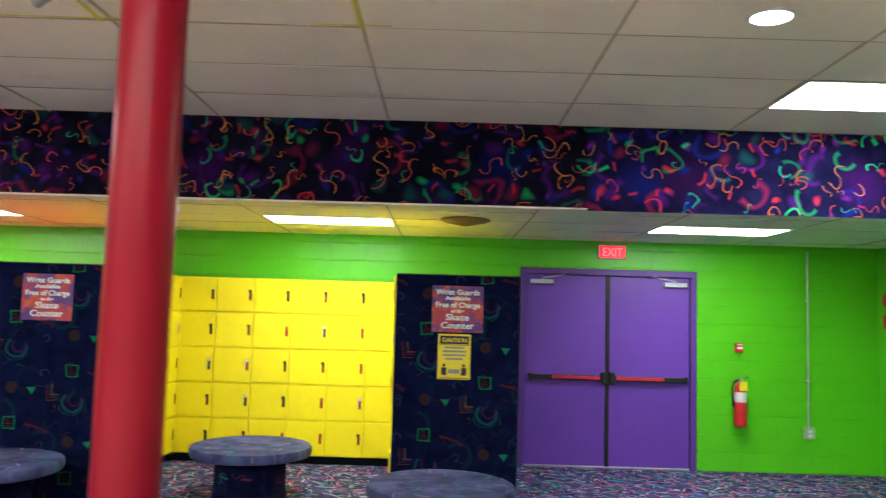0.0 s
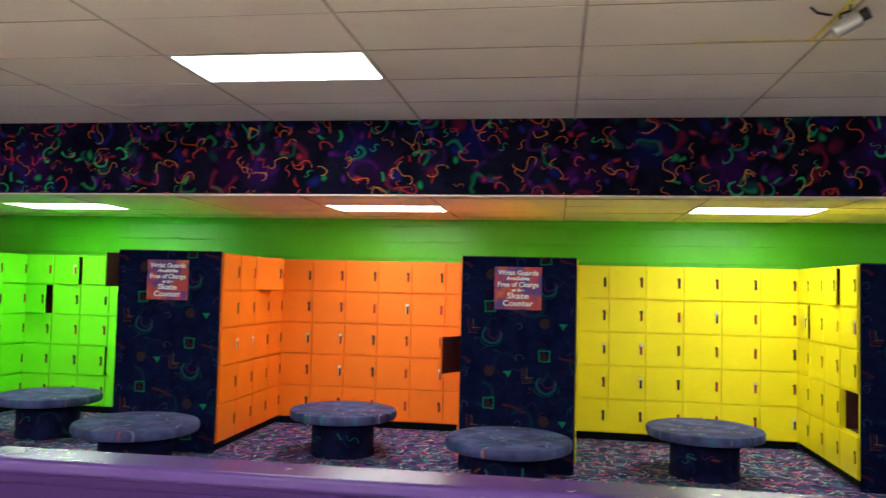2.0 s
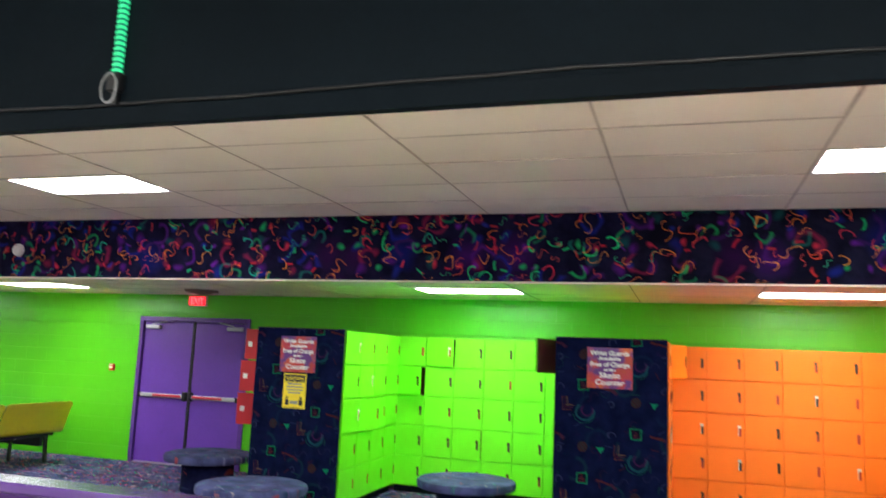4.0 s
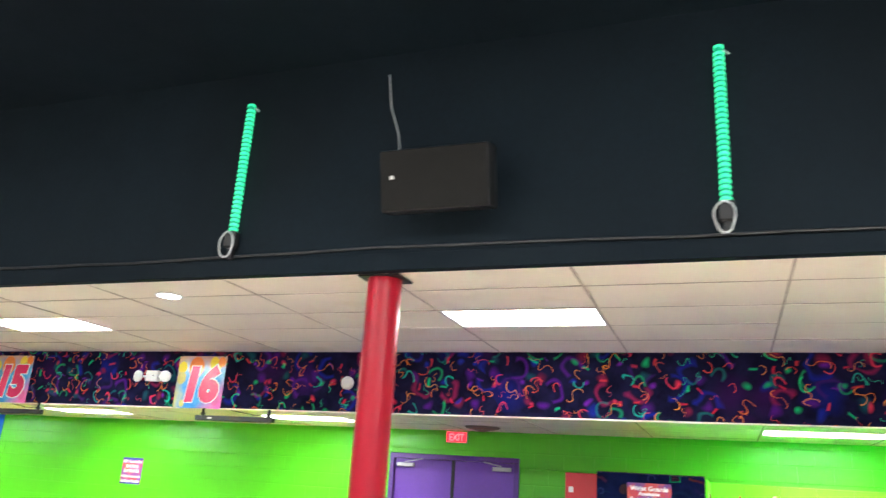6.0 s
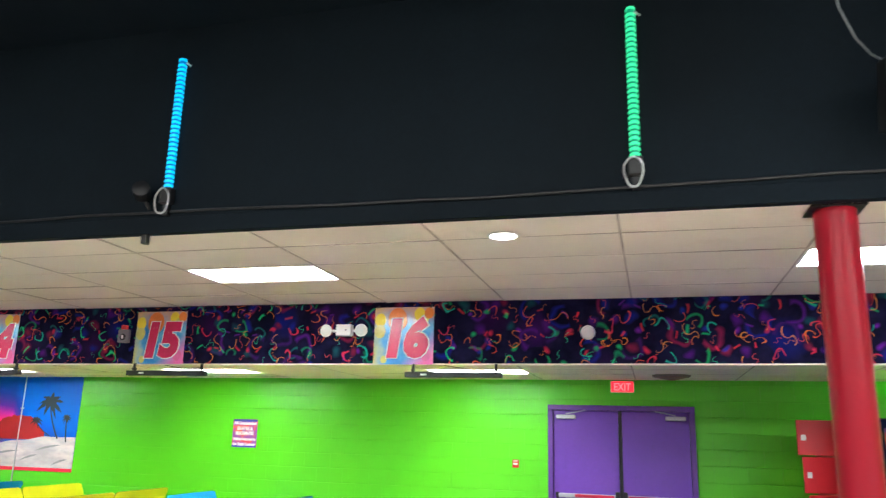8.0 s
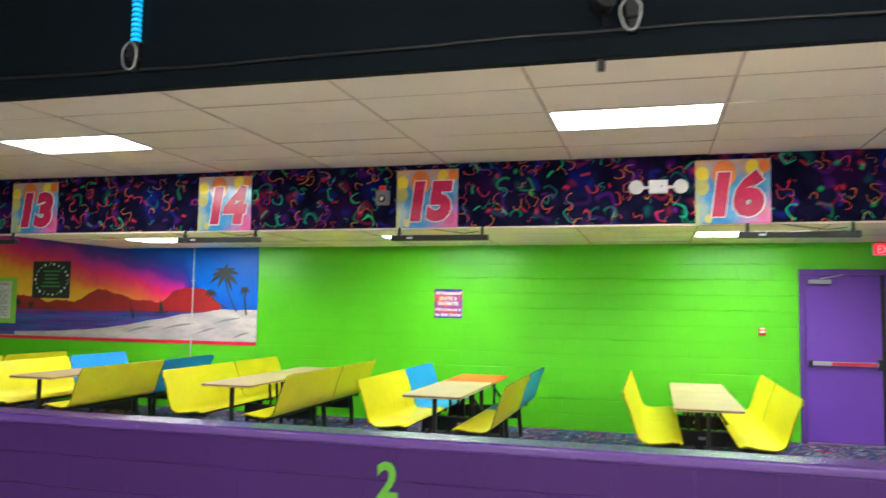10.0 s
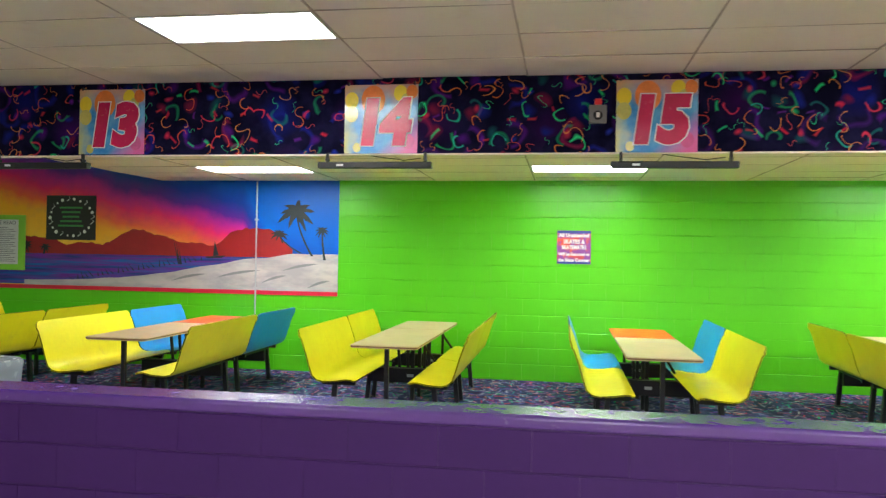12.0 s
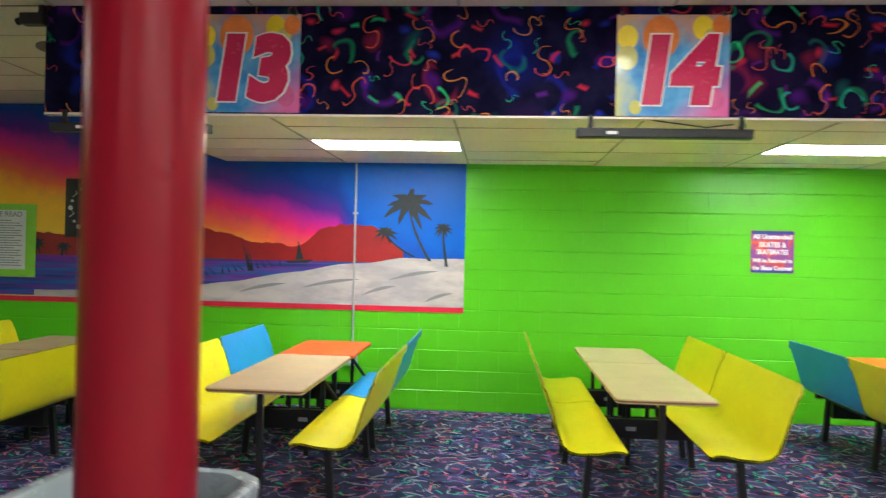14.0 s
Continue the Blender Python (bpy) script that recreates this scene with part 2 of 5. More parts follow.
def confetti_repeat(name, base):
    """Navy carpet with one set of party shapes in a half-drop repeat of 1.02 by 0.45."""
    m, b = base_mat(name, 0.95, 0, 0.06)
    nt = m.node_tree
    com = nt.nodes.new("ShaderNodeTexCoord")
    wob = nt.nodes.new("ShaderNodeTexNoise")
    wob.inputs["Scale"].default_value = 14.0
    nt.links.new(com.outputs["Object"], wob.inputs["Vector"])
    off = nt.nodes.new("ShaderNodeVectorMath")
    off.operation, off.inputs[1].default_value = "MULTIPLY_ADD", (0.030,) * 3
    nt.links.new(wob.outputs["Color"], off.inputs[0]), nt.links.new(com.outputs["Object"], off.inputs[2])
    sep = nt.nodes.new("ShaderNodeSeparateXYZ")
    nt.links.new(off.outputs[0], sep.inputs[0])
    f = lambda op, *a: math_node(m, op, *a)
    px, pz = f("ADD", sep.outputs[0], 20.4 - 0.115 + 0.51), f("ADD", sep.outputs[2], 0.45 * 9 - 0.88 + 0.225 - 0.06)
    row = f("FLOOR", f("DIVIDE", pz, 0.45))
    shift = f("MULTIPLY", f("FLOORED_MODULO", row, 2.0), 0.51)
    x = f("SUBTRACT", f("FLOORED_MODULO", f("ADD", px, f("SUBTRACT", shift, 0.51)), 1.02), 0.51)
    z = f("SUBTRACT", f("FLOORED_MODULO", pz, 0.45), 0.225)
    c = mix_node(m, spread(m, noise_node(m, com.outputs["Object"], 6, 4), 0.35, 0.7), base, tuple(v * 2.0 + 0.002 for v in base))
    ab = lambda v: f("ABSOLUTE", v)
    flat = nt.nodes.new("ShaderNodeCombineXYZ")
    nt.links.new(sep.outputs[0], flat.inputs[0]), nt.links.new(sep.outputs[2], flat.inputs[1])
    for layer in ((2.4, "arc", 0.25, 0.06, ((0.006, 0.022, 0.050), (0.020, 0.008, 0.050), (0.008, 0.040, 0.045)), 0.9, 0.10),
                  (3.6, "curl", 0.13, 0.03, ((0.035, 0.010, 0.030), (0.008, 0.045, 0.045), (0.030, 0.030, 0.070)), 0.7, 0.06),
                  (5.5, "dash", 0.22, 0.05, ((0.050, 0.012, 0.012), (0.020, 0.030, 0.080), (0.010, 0.050, 0.035)), 0.5, 0.05)):
        c = motif(m, flat.outputs[0], c, *layer)

    def local(cx, cz, turn):
        dx, dz, k, q = f("SUBTRACT", x, cx), f("SUBTRACT", z, cz), math.cos(radians(turn)), math.sin(radians(turn))
        return (f("ADD", f("MULTIPLY", dx, k), f("MULTIPLY", dz, q)), f("SUBTRACT", f("MULTIPLY", dz, k), f("MULTIPLY", dx, q)))

    def lay(dist, col, soft=0.006):
        nonlocal c
        c = mix_node(m, spread(m, dist, 0.0, soft), c, col)

    def ring(cx, cz, r, w, turn, col, cutoff=-0.03, soft=0.012):
        u, v = local(cx, cz, turn)
        d = f("SUBTRACT", w, ab(f("SUBTRACT", f("SQRT", f("ADD", f("MULTIPLY", u, u), f("MULTIPLY", v, v))), r)))
        lay(f("MINIMUM", d, f("SUBTRACT", v, cutoff)), col, soft)

    def slab_of(cx, cz, hw, hh, turn, col, stripe=0.0):
        u, v = local(cx, cz, turn)
        d = f("MINIMUM", f("SUBTRACT", hw, ab(u)), f("SUBTRACT", hh, ab(v)))
        if stripe:
            d = f("MINIMUM", d, f("SUBTRACT", f("PINGPONG", f("ADD", u, 1.0), stripe), stripe * 0.5))
        lay(d, col)

    # crescents, a pale hook, dots
    ring(0.17, -0.11, 0.085, 0.016, 165, (0.012, 0.075, 0.085), -0.05)
    ring(0.19, -0.09, 0.055, 0.012, 170, (0.06, 0.012, 0.06), -0.03)
    ring(0.16, -0.12, 0.106, 0.006, 175, (0.01, 0.16, 0.07), 0.02)
    ring(-0.08, 0.12, 0.035, 0.009, 20, (0.05, 0.06, 0.13), -0.02)
    ring(0.42, -0.03, 0.028, 0.008, -60, (0.05, 0.07, 0.13), -0.02)
    ring(0.02, -0.15, 0.0, 0.02, 0, (0.022, 0.03, 0.075), -0.1)
    # nested L
    for o, col in ((0.0, (0.16, 0.045, 0.02)), (0.026, (0.10, 0.015, 0.02)), (0.05, (0.22, 0.12, 0.03))):
        slab_of(-0.055 + o, -0.03 + o * 0.3, 0.0055, 0.07 - o * 0.4, 4, col)
        slab_of(-0.01 + o * 0.5, -0.10 + o * 0.9, 0.05 - o * 0.2, 0.0055, 4, col)
    # checked disc
    u, v = local(-0.36, 0.0, 40)
    d = f("SUBTRACT", 0.052, f("SQRT", f("ADD", f("MULTIPLY", u, u), f("MULTIPLY", v, v))))
    lay(d, (0.045, 0.012, 0.012))
    lay(f("MINIMUM", d, f("SUBTRACT", f("PINGPONG", f("ADD", u, 1.0), 0.012), 0.006)), (0.015, 0.05, 0.045))
    # framed square with bars
    slab_of(0.15, 0.15, 0.056, 0.056, 2, (0.012, 0.20, 0.07))
    slab_of(0.15, 0.15, 0.046, 0.046, 2, (0.003, 0.006, 0.014))
    for k in range(4):
        slab_of(0.155 - 0.006 * k, 0.122 + 0.018 * k, 0.036 - 0.007 * k, 0.0045, 2, (0.24, 0.04, 0.02) if k % 2 else (0.20, 0.02, 0.04))
    # wedge and tongue
    u, v = local(-0.20, -0.01, -25)
    lay(f("MINIMUM", f("SUBTRACT", f("MULTIPLY", f("ADD", u, 0.038), 0.5), ab(v)), f("SUBTRACT", 0.038, u)), (0.012, 0.22, 0.09))
    slab_of(0.37, 0.12, 0.09, 0.014, -14, (0.075, 0.016, 0.014))
    slab_of(0.45, 0.09, 0.04, 0.018, -40, (0.05, 0.014, 0.03))
    fibre = noise_node(m, com.outputs["Object"], 300, 2)
    c = mix_node(m, spread(m, fibre, 0.3, 0.7, 0.0, 0.4), c, base)
    nt.links.new(c, b.inputs["Base Color"])
    bump_to(m, b, fibre, 0.3, 0.004)
    return m


M["carpet_wall"] = confetti_repeat("confetti_carpet_upright", (0.0020, 0.0040, 0.022))
# drum tops: light and sheen from above are painted into these paler colours
M["carpet_drum_lit"] = printed("confetti_carpet_drum_lit", "xy", (0.042, 0.048, 0.115), [
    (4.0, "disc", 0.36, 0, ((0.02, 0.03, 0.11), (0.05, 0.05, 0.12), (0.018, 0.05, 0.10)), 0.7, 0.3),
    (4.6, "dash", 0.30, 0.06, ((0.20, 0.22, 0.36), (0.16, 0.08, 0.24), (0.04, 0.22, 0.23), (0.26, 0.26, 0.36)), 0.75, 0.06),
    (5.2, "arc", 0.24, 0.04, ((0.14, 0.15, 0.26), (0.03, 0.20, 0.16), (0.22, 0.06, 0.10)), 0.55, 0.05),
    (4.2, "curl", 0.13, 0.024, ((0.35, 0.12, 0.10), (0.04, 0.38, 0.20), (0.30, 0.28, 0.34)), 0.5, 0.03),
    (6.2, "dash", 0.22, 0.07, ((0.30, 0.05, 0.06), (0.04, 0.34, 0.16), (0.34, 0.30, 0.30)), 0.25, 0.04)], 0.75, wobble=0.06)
M["green"] = surface("green_block_paint", (0.118, 0.60, 0.010), 0.34, vary=0.06, coarse=1.2, fine=45, bump=0.35, dist=0.004, spec=0.45, piece=0.03)
M["purple_wall"] = surface("purple_block_paint", (0.052, 0.0145, 0.122), 0.42, vary=0.06, coarse=1.0, fine=30, bump=0.25, dist=0.003, spec=0.25, piece=0.04)
M["purple_cap"] = surface("purple_gloss_cap", (0.115, 0.048, 0.26), 0.24, vary=0.08, coarse=2.2, fine=14, bump=0.10, dist=0.003)
M["mortar_green"] = surface("green_mortar", (0.115, 0.55, 0.011), 0.5, vary=0.06, fine=80, bump=0.3)
M["mortar_purple"] = surface("purple_mortar", (0.062, 0.021, 0.130), 0.42, vary=0.06, fine=80, bump=0.3)
M["door"] = surface("purple_door_paint", (0.15, 0.05, 0.42), 0.38, vary=0.07, coarse=2, fine=30, bump=0.05, dirt=(0.12, 0.045, 0.33))
M["door_frame"] = surface("purple_frame_paint", (0.11, 0.035, 0.28), 0.4, vary=0.07)
M["tile"] = surface("mineral_ceiling_tile", (0.91, 0.83, 0.70), 0.9, vary=0.05, coarse=0.8, fine=140, bump=0.35, dist=0.003, dirt=(0.80, 0.70, 0.55))
M["grid_bar"] = surface("dull_brown_grid_bar", (0.54, 0.45, 0.35), 0.7, vary=0.25, coarse=2.0)
M["tile_gap"] = surface("tile_gap", (0.24, 0.19, 0.14), 0.9, vary=0.1)
M["black_paint"] = surface("black_paint", (0.0040, 0.0085, 0.0140), 0.7, vary=0.25, coarse=0.7, fine=30, bump=0.15, spec=0.12)
M["black_metal"] = surface("black_metal", (0.009, 0.009, 0.011), 0.45, vary=0.2, fine=80, bump=0.05)
M["dark_grey"] = surface("dark_grey_cloth", (0.0125, 0.0125, 0.0130), 0.9, vary=0.15, fine=200, bump=0.3, spec=0.12)
M["red_post"] = surface("red_gloss_paint", (0.30, 0.008, 0.022), 0.30, vary=0.02, coarse=0.5, fine=12, bump=0.0, spec=0.18)
M["wood"] = surface("pale_wood_laminate", (0.62, 0.46, 0.27), 0.38, vary=0.08, coarse=3, fine=90, bump=0.03)
M["orange_top"] = surface("orange_laminate", (0.85, 0.11, 0.015), 0.38, vary=0.06, coarse=3, bump=0.03)
M["wood_edge"] = surface("brown_edge_band", (0.22, 0.11, 0.05), 0.5, vary=0.15)
M["seat_yellow"] = surface("yellow_laminate", (0.87, 0.78, 0.012), 0.36, vary=0.05, coarse=3, fine=25, bump=0.03, dirt=(0.72, 0.60, 0.05))
M["seat_blue"] = surface("blue_laminate", (0.02, 0.30, 0.72), 0.36, vary=0.05, coarse=3, fine=25, bump=0.03)
M["seat_edge"] = surface("dark_ply_edge", (0.03, 0.018, 0.012), 0.6, vary=0.2)
M["white_plastic"] = surface("white_plastic", (0.75, 0.75, 0.73), 0.4, vary=0.04, bump=0.02)
M["grey_metal"] = surface("galvanised_steel", (0.5, 0.52, 0.53), 0.4, 0.6, vary=0.1, bump=0.05)
M["chrome"] = surface("bare_steel", (0.6, 0.6, 0.62), 0.3, 0.9, vary=0.08, bump=0.02)
M["rink"] = surface("maple_rink_floor", (0.66, 0.56, 0.44), 0.35, vary=0.1, coarse=1, bump=0.05)
M["rink_wall"] = surface("rink_wall_paint", (0.30, 0.28, 0.32), 0.7, vary=0.15, coarse=1)
M["horn_grey"] = surface("dark_grey_plastic", (0.19, 0.19, 0.20), 0.5, vary=0.1)
M["bag"] = surface("grey_plastic_bag", (0.30, 0.34, 0.37), 0.26, vary=0.03, coarse=2.0, fine=7, bump=0.0)
M["maroon"] = surface("maroon_primer", (0.07, 0.012, 0.015), 0.6, vary=0.2)
LOCKER = {"yellow": (0.90, 0.78, 0.008), "orange": (0.88, 0.20, 0.010), "lime": (0.20, 0.82, 0.012), "red": (0.55, 0.02, 0.03)}
for key, col in LOCKER.items():
    M["locker_" + key] = surface(key + "_locker_enamel", col, 0.36, vary=0.05, coarse=2.5, fine=20, bump=0.05, spec=0.4, piece=0.12)
M["slot_red"] = surface("red_key_slot", (0.35, 0.02, 0.02), 0.5)
M["slot_dark"] = surface("dark_key_slot", (0.04, 0.02, 0.015), 0.5)
M["panel"] = glowing("lit_diffuser", (1.0, 0.985, 0.95), PANEL_GLOW)
M["rink_fill_panel"] = glowing("rink_fill_diffuser", (1.0, 0.97, 0.92), RINK_FILL_GLOW)
M["downlight"] = glowing("lit_lamp", (1.0, 0.97, 0.9), 14.0)
M["exit"] = glowing("exit_glow", (1.0, 0.012, 0.03), 0.95)
M["exit_letter"] = glowing("exit_letter_glow", (1.0, 0.22, 0.24), 0.8)
M["led_green"] = glowing("green_led", (0.05, 0.52, 0.21), 1.0)
M["led_blue"] = glowing("blue_led", (0.02, 0.38, 0.66), 1.0)
M["led_green_dim"] = glowing("green_led_rib", (0.004, 0.15, 0.07), 1.0)
M["led_blue_dim"] = glowing("blue_led_rib", (0.0, 0.08, 0.26), 1.0)
for key, col, r in (("white", (0.8, 0.8, 0.8), 0.5), ("black", (0.015, 0.015, 0.015), 0.5), ("sign_orange", (0.80, 0.10, 0.03), 0.4), ("sign_red", (0.62, 0.02, 0.06), 0.35),
                    ("caution", (0.85, 0.68, 0.02), 0.4), ("paper", (0.72, 0.74, 0.70), 0.7), ("lime_frame", (0.28, 0.68, 0.05), 0.5), ("sign_blue", (0.03, 0.04, 0.30), 0.4),
                    ("number_red", (0.58, 0.022, 0.10), 0.25), ("number_green", (0.12, 0.42, 0.03), 0.4), ("strip_yellow", (0.80, 0.68, 0.03), 0.4), ("alarm_red", (0.65, 0.02, 0.03), 0.35),
                    ("glass_dark", (0.02, 0.02, 0.025), 0.1), ("poster_green", (0.06, 0.30, 0.07), 0.6), ("bin_body", (0.20, 0.22, 0.24), 0.5),
                    ("grey_text", (0.25, 0.26, 0.26), 0.7), ("palm", (0.02, 0.03, 0.035), 0.6), ("mural_red", (0.34, 0.011, 0.014), 0.45), ("mural_edge", (0.72, 0.015, 0.05), 0.45)):
    M[key] = surface(key + "_finish", col, r, vary=0.08, coarse=6, fine=60, bump=0.03)


# ---- mesh helpers ----
def box(bm, x0, x1, y0, y1, z0, z1, bevel=0.0, seg=1):
    g = bmesh.ops.create_cube(bm, size=1.0, matrix=Matrix.LocRotScale(((x0 + x1) / 2, (y0 + y1) / 2, (z0 + z1) / 2), None, (x1 - x0, y1 - y0, z1 - z0)))
    if bevel:
        es = list({e for v in g["verts"] for e in v.link_edges})
        bmesh.ops.bevel(bm, geom=es, offset=bevel, segments=seg, affect="EDGES", profile=0.5)
    return bm


def rod(bm, a, b, r, n=12, r2=None):
    a, b = Vector(a), Vector(b)
    d = b - a
    m = Matrix.Translation((a + b) / 2) @ d.to_track_quat("Z", "Y").to_matrix().to_4x4()
    bmesh.ops.create_cone(bm, cap_ends=True, segments=n, radius1=r, radius2=r if r2 is None else r2, depth=d.length, matrix=m)
    return bm


def turned(bm, rings, n=40, m=Matrix.Identity(4)):
    """A solid of revolution about z from rings of (radius, height)."""
    loops = []
    for r, z in rings:
        loops.append([bm.verts.new(m @ Vector((r * math.cos(2 * math.pi * i / n), r * math.sin(2 * math.pi * i / n), z))) for i in range(n)])
    for a, b in zip(loops, loops[1:]):
        for i in range(n):
            bm.faces.new((a[i], a[(i + 1) % n], b[(i + 1) % n], b[i]))
    bm.faces.new(reversed(loops[0])), bm.faces.new(loops[-1])
    return bm


def tube(bm, pts, r, n=6):
    """One bent round bar through the points."""
    pts, prev = [Vector(p) for p in pts], None
    for i, p in enumerate(pts):
        d = (pts[min(i + 1, len(pts) - 1)] - pts[max(i - 1, 0)]).normalized()
        side = d.cross(Vector((0.123, 0.31, 0.94))).normalized()
        up = side.cross(d)
        ring = [bm.verts.new(p + (side * math.cos(2 * math.pi * k / n) + up * math.sin(2 * math.pi * k / n)) * r) for k in range(n)]
        if prev:
            for k in range(n):
                bm.faces.new((prev[k], prev[(k + 1) % n], ring[(k + 1) % n], ring[k]))
        else:
            bm.faces.new(list(reversed(ring)))
        prev = ring
    bm.faces.new(prev)
    bmesh.ops.recalc_face_normals(bm, faces=bm.faces)
    return bm


def mesh_of(name, bm, material, smooth=False):
    me = bpy.data.meshes.new(name)
    bm.to_mesh(me)
    bm.free()
    if material:
        me.materials.append(material)
    if smooth:
        me.polygons.foreach_set("use_smooth", [True] * len(me.polygons))
        me.set_sharp_from_angle(angle=radians(38))
    return me


def part(name, bm, material, parent=None, label="", smooth=False, m=None):
    ob = new(name, mesh_of(name, bm, material, smooth))
    if parent:
        ob.parent = parent
    if m is not None:
        ob.matrix_basis = m
    return tagged(ob, label) if label else ob


def thing(name, label, category, m=Matrix.Identity(4), group="", kind=""):
    ob = new(name)
    ob.empty_display_size = 0.1
    ob.matrix_basis = m
    return tagged(ob, label, category, group, kind)


def structure(name, bm, material, label, category):
    return tagged(part(name, bm, material), label, category, "", "structure")


def lettering(name, body, size, material, parent, x, z, y=0.0, bold=0.0, shear=0.0, depth=0.0012, label="", width=None):
    """Flat raised letters in the xz plane of the parent, centred on x, standing on z, facing -y."""
    cu = bpy.data.curves.new(name, "FONT")
    cu.body, cu.size, cu.align_x, cu.offset, cu.shear, cu.extrude, cu.resolution_u = body, size, "CENTER", bold, shear, depth / 2, 3
    tmp = new(name + "_tmp", cu)
    me = bpy.data.meshes.new_from_object(tmp.evaluated_get(bpy.context.evaluated_depsgraph_get()))
    bpy.data.objects.remove(tmp)
    bpy.data.curves.remove(cu)
    me.materials.clear()
    me.materials.append(material)
    if width:
        xs = [v.co.x for v in me.vertices]
        k = width / max(1e-6, max(xs) - min(xs))
        me.transform(Matrix.Diagonal((k, 1, 1, 1)))
    ob = new(name, me)
    ob.parent = parent
    ob.matrix_basis = pose(x, y, z, 90)
    return tagged(ob, label) if label else ob


def plate(w, h, d=0.004, bevel=0.001, z0=0.0):
    """A sheet in the xz plane with its back on y=0, its front at y=-d, centred on x."""
    return box(bmesh.new(), -w / 2, w / 2, -d, 0, z0, z0 + h, bevel)


# ---- large structure ----
def slab(name, x0, x1, y0, y1, z0, z1, mat, label, category):
    return structure(name, box(bmesh.new(), x0, x1, y0, y1, z0, z1), mat, label, category)


floor = slab("floor", WEST, EAST, KNEE_BACK - 0.02, BACK + 0.1, -0.1, 0.0, M["carpet"], "dark confetti-patterned carpet floor", "floor")
slab("rink_floor", WEST, EAST, -14, KNEE_BACK - 0.02, -0.1, -0.002, M["rink"], "smooth coated skating rink floor", "floor")
slab("wall_east", EAST, EAST + 0.2, BEAM, BACK + 0.2, 0, HIGH + 0.2, M["mortar_green"], "bright green painted side wall", "wall")
slab("wall_west", WEST - 0.2, WEST, BEAM, BACK + 0.2, 0, HIGH + 0.2, M["mortar_green"], "green painted end wall", "wall")
slab("rink_wall_south", WEST, EAST, -14.2, -14, 0, 4.65, M["rink_wall"], "dark rink side wall", "wall")
slab("rink_wall_east", EAST, EAST + 0.2, -14, BEAM, 0, 4.65, M["rink_wall"], "dark rink end wall", "wall")
slab("rink_wall_west", WEST - 0.2, WEST, -14, BEAM, 0, 4.65, M["rink_wall"], "dark rink end wall", "wall")
slab("rink_ceiling", WEST - 0.2, EAST + 0.2, -14.2, BEAM + 0.3, 4.65, 4.85, M["black_paint"], "black painted rink ceiling", "ceiling")
beam = slab("wall_beam", WEST, EAST, BEAM, BEAM + 0.06, HIGH - 0.012, 4.65, M["black_paint"], "black painted wall above the rink edge", "wall")


def tiled_ceiling(name, x0, x1, y0, y1, z, gx, gy, skip, label, seed, sag=0.0):
    """Lay-in tiles 1.25 by 0.62 with dark open joints, a little uneven; skip: places of lamps and vents."""
    rnd = random.Random(seed)
    bm = bmesh.new()
    back = box(bmesh.new(), x0, x1, y0, y1, z + 0.0075, z + 0.08)
    i0, j0 = math.floor((x0 - gx) / GRID), math.floor((y0 - gy) / 0.62)
    verts, faces = [], []
    for i in range(i0, i0 + math.ceil((x1 - x0) / GRID) + 2):
        for j in range(j0, j0 + math.ceil((y1 - y0) / 0.62) + 2):
            a, b = max(x0, gx + i * GRID), min(x1, gx + (i + 1) * GRID)
            c, d = max(y0, gy + j * 0.62), min(y1, gy + (j + 1) * 0.62)
            if b - a < 0.03 or d - c < 0.03 or any(sx0 < (a + b) / 2 < sx1 and sy0 < (c + d) / 2 < sy1 for sx0, sx1, sy0, sy1 in skip):
                continue
            g, k = 0.008, len(verts)
            zs = [z + rnd.uniform(-0.004, 0.004) for _ in range(4)]
            for q, (px, py) in enumerate(((a + g, c + g), (b - g, c + g), (b - g, d - g), (a + g, d - g))):
                verts.append((px, py, zs[q]))
            for px, py in ((a + g, c + g), (b - g, c + g), (b - g, d - g), (a + g, d - g)):
                verts.append((px, py, z + 0.007))
            faces += [(k, k + 3, k + 2, k + 1)] + [(k + q, k + (q + 1) % 4, k + 4 + (q + 1) % 4, k + 4 + q) for q in range(4)]
    lean = Matrix.Identity(4)
    lean[2][0], lean[2][3] = sag, sag * 22.0
    me = bpy.data.meshes.new(name)
    me.from_pydata(verts, [], faces)
    me.transform(lean), back.transform(lean)
    me.materials.append(M["tile"])
    ob = tagged(new(name, me), label, "ceiling", "", "structure")
    part("tile_backing", back, M["tile_gap"], ob, "dark joints between tiles")
    bars = bmesh.new()
    for i in range(i0, i0 + math.ceil((x1 - x0) / GRID) + 2):
        x = gx + i * GRID
        if x0 + 0.02 < x < x1 - 0.02:
            box(bars, x - 0.0075, x + 0.0075, y0 + 0.005, y1 - 0.005, z - 0.004, z + 0.007)
    for j in range(j0, j0 + math.ceil((y1 - y0) / 0.62) + 2):
        y = gy + j * 0.62
        if not y0 + 0.02 < y < y1 - 0.02:
            continue
        for i in range(i0, i0 + math.ceil((x1 - x0) / GRID) + 2):
            a, b = max(x0, gx + i * GRID + 0.0076), min(x1, gx + (i + 1) * GRID - 0.0076)
            if b - a > 0.03:
                drop = rnd.uniform(0.0, 0.0035)
                box(bars, a, b, y - 0.004, y + 0.004, z - drop, z + 0.007)
    bars.transform(lean)
    part("grid", bars, M["grid_bar"], ob, "dull brown ceiling grid bars")
    return ob


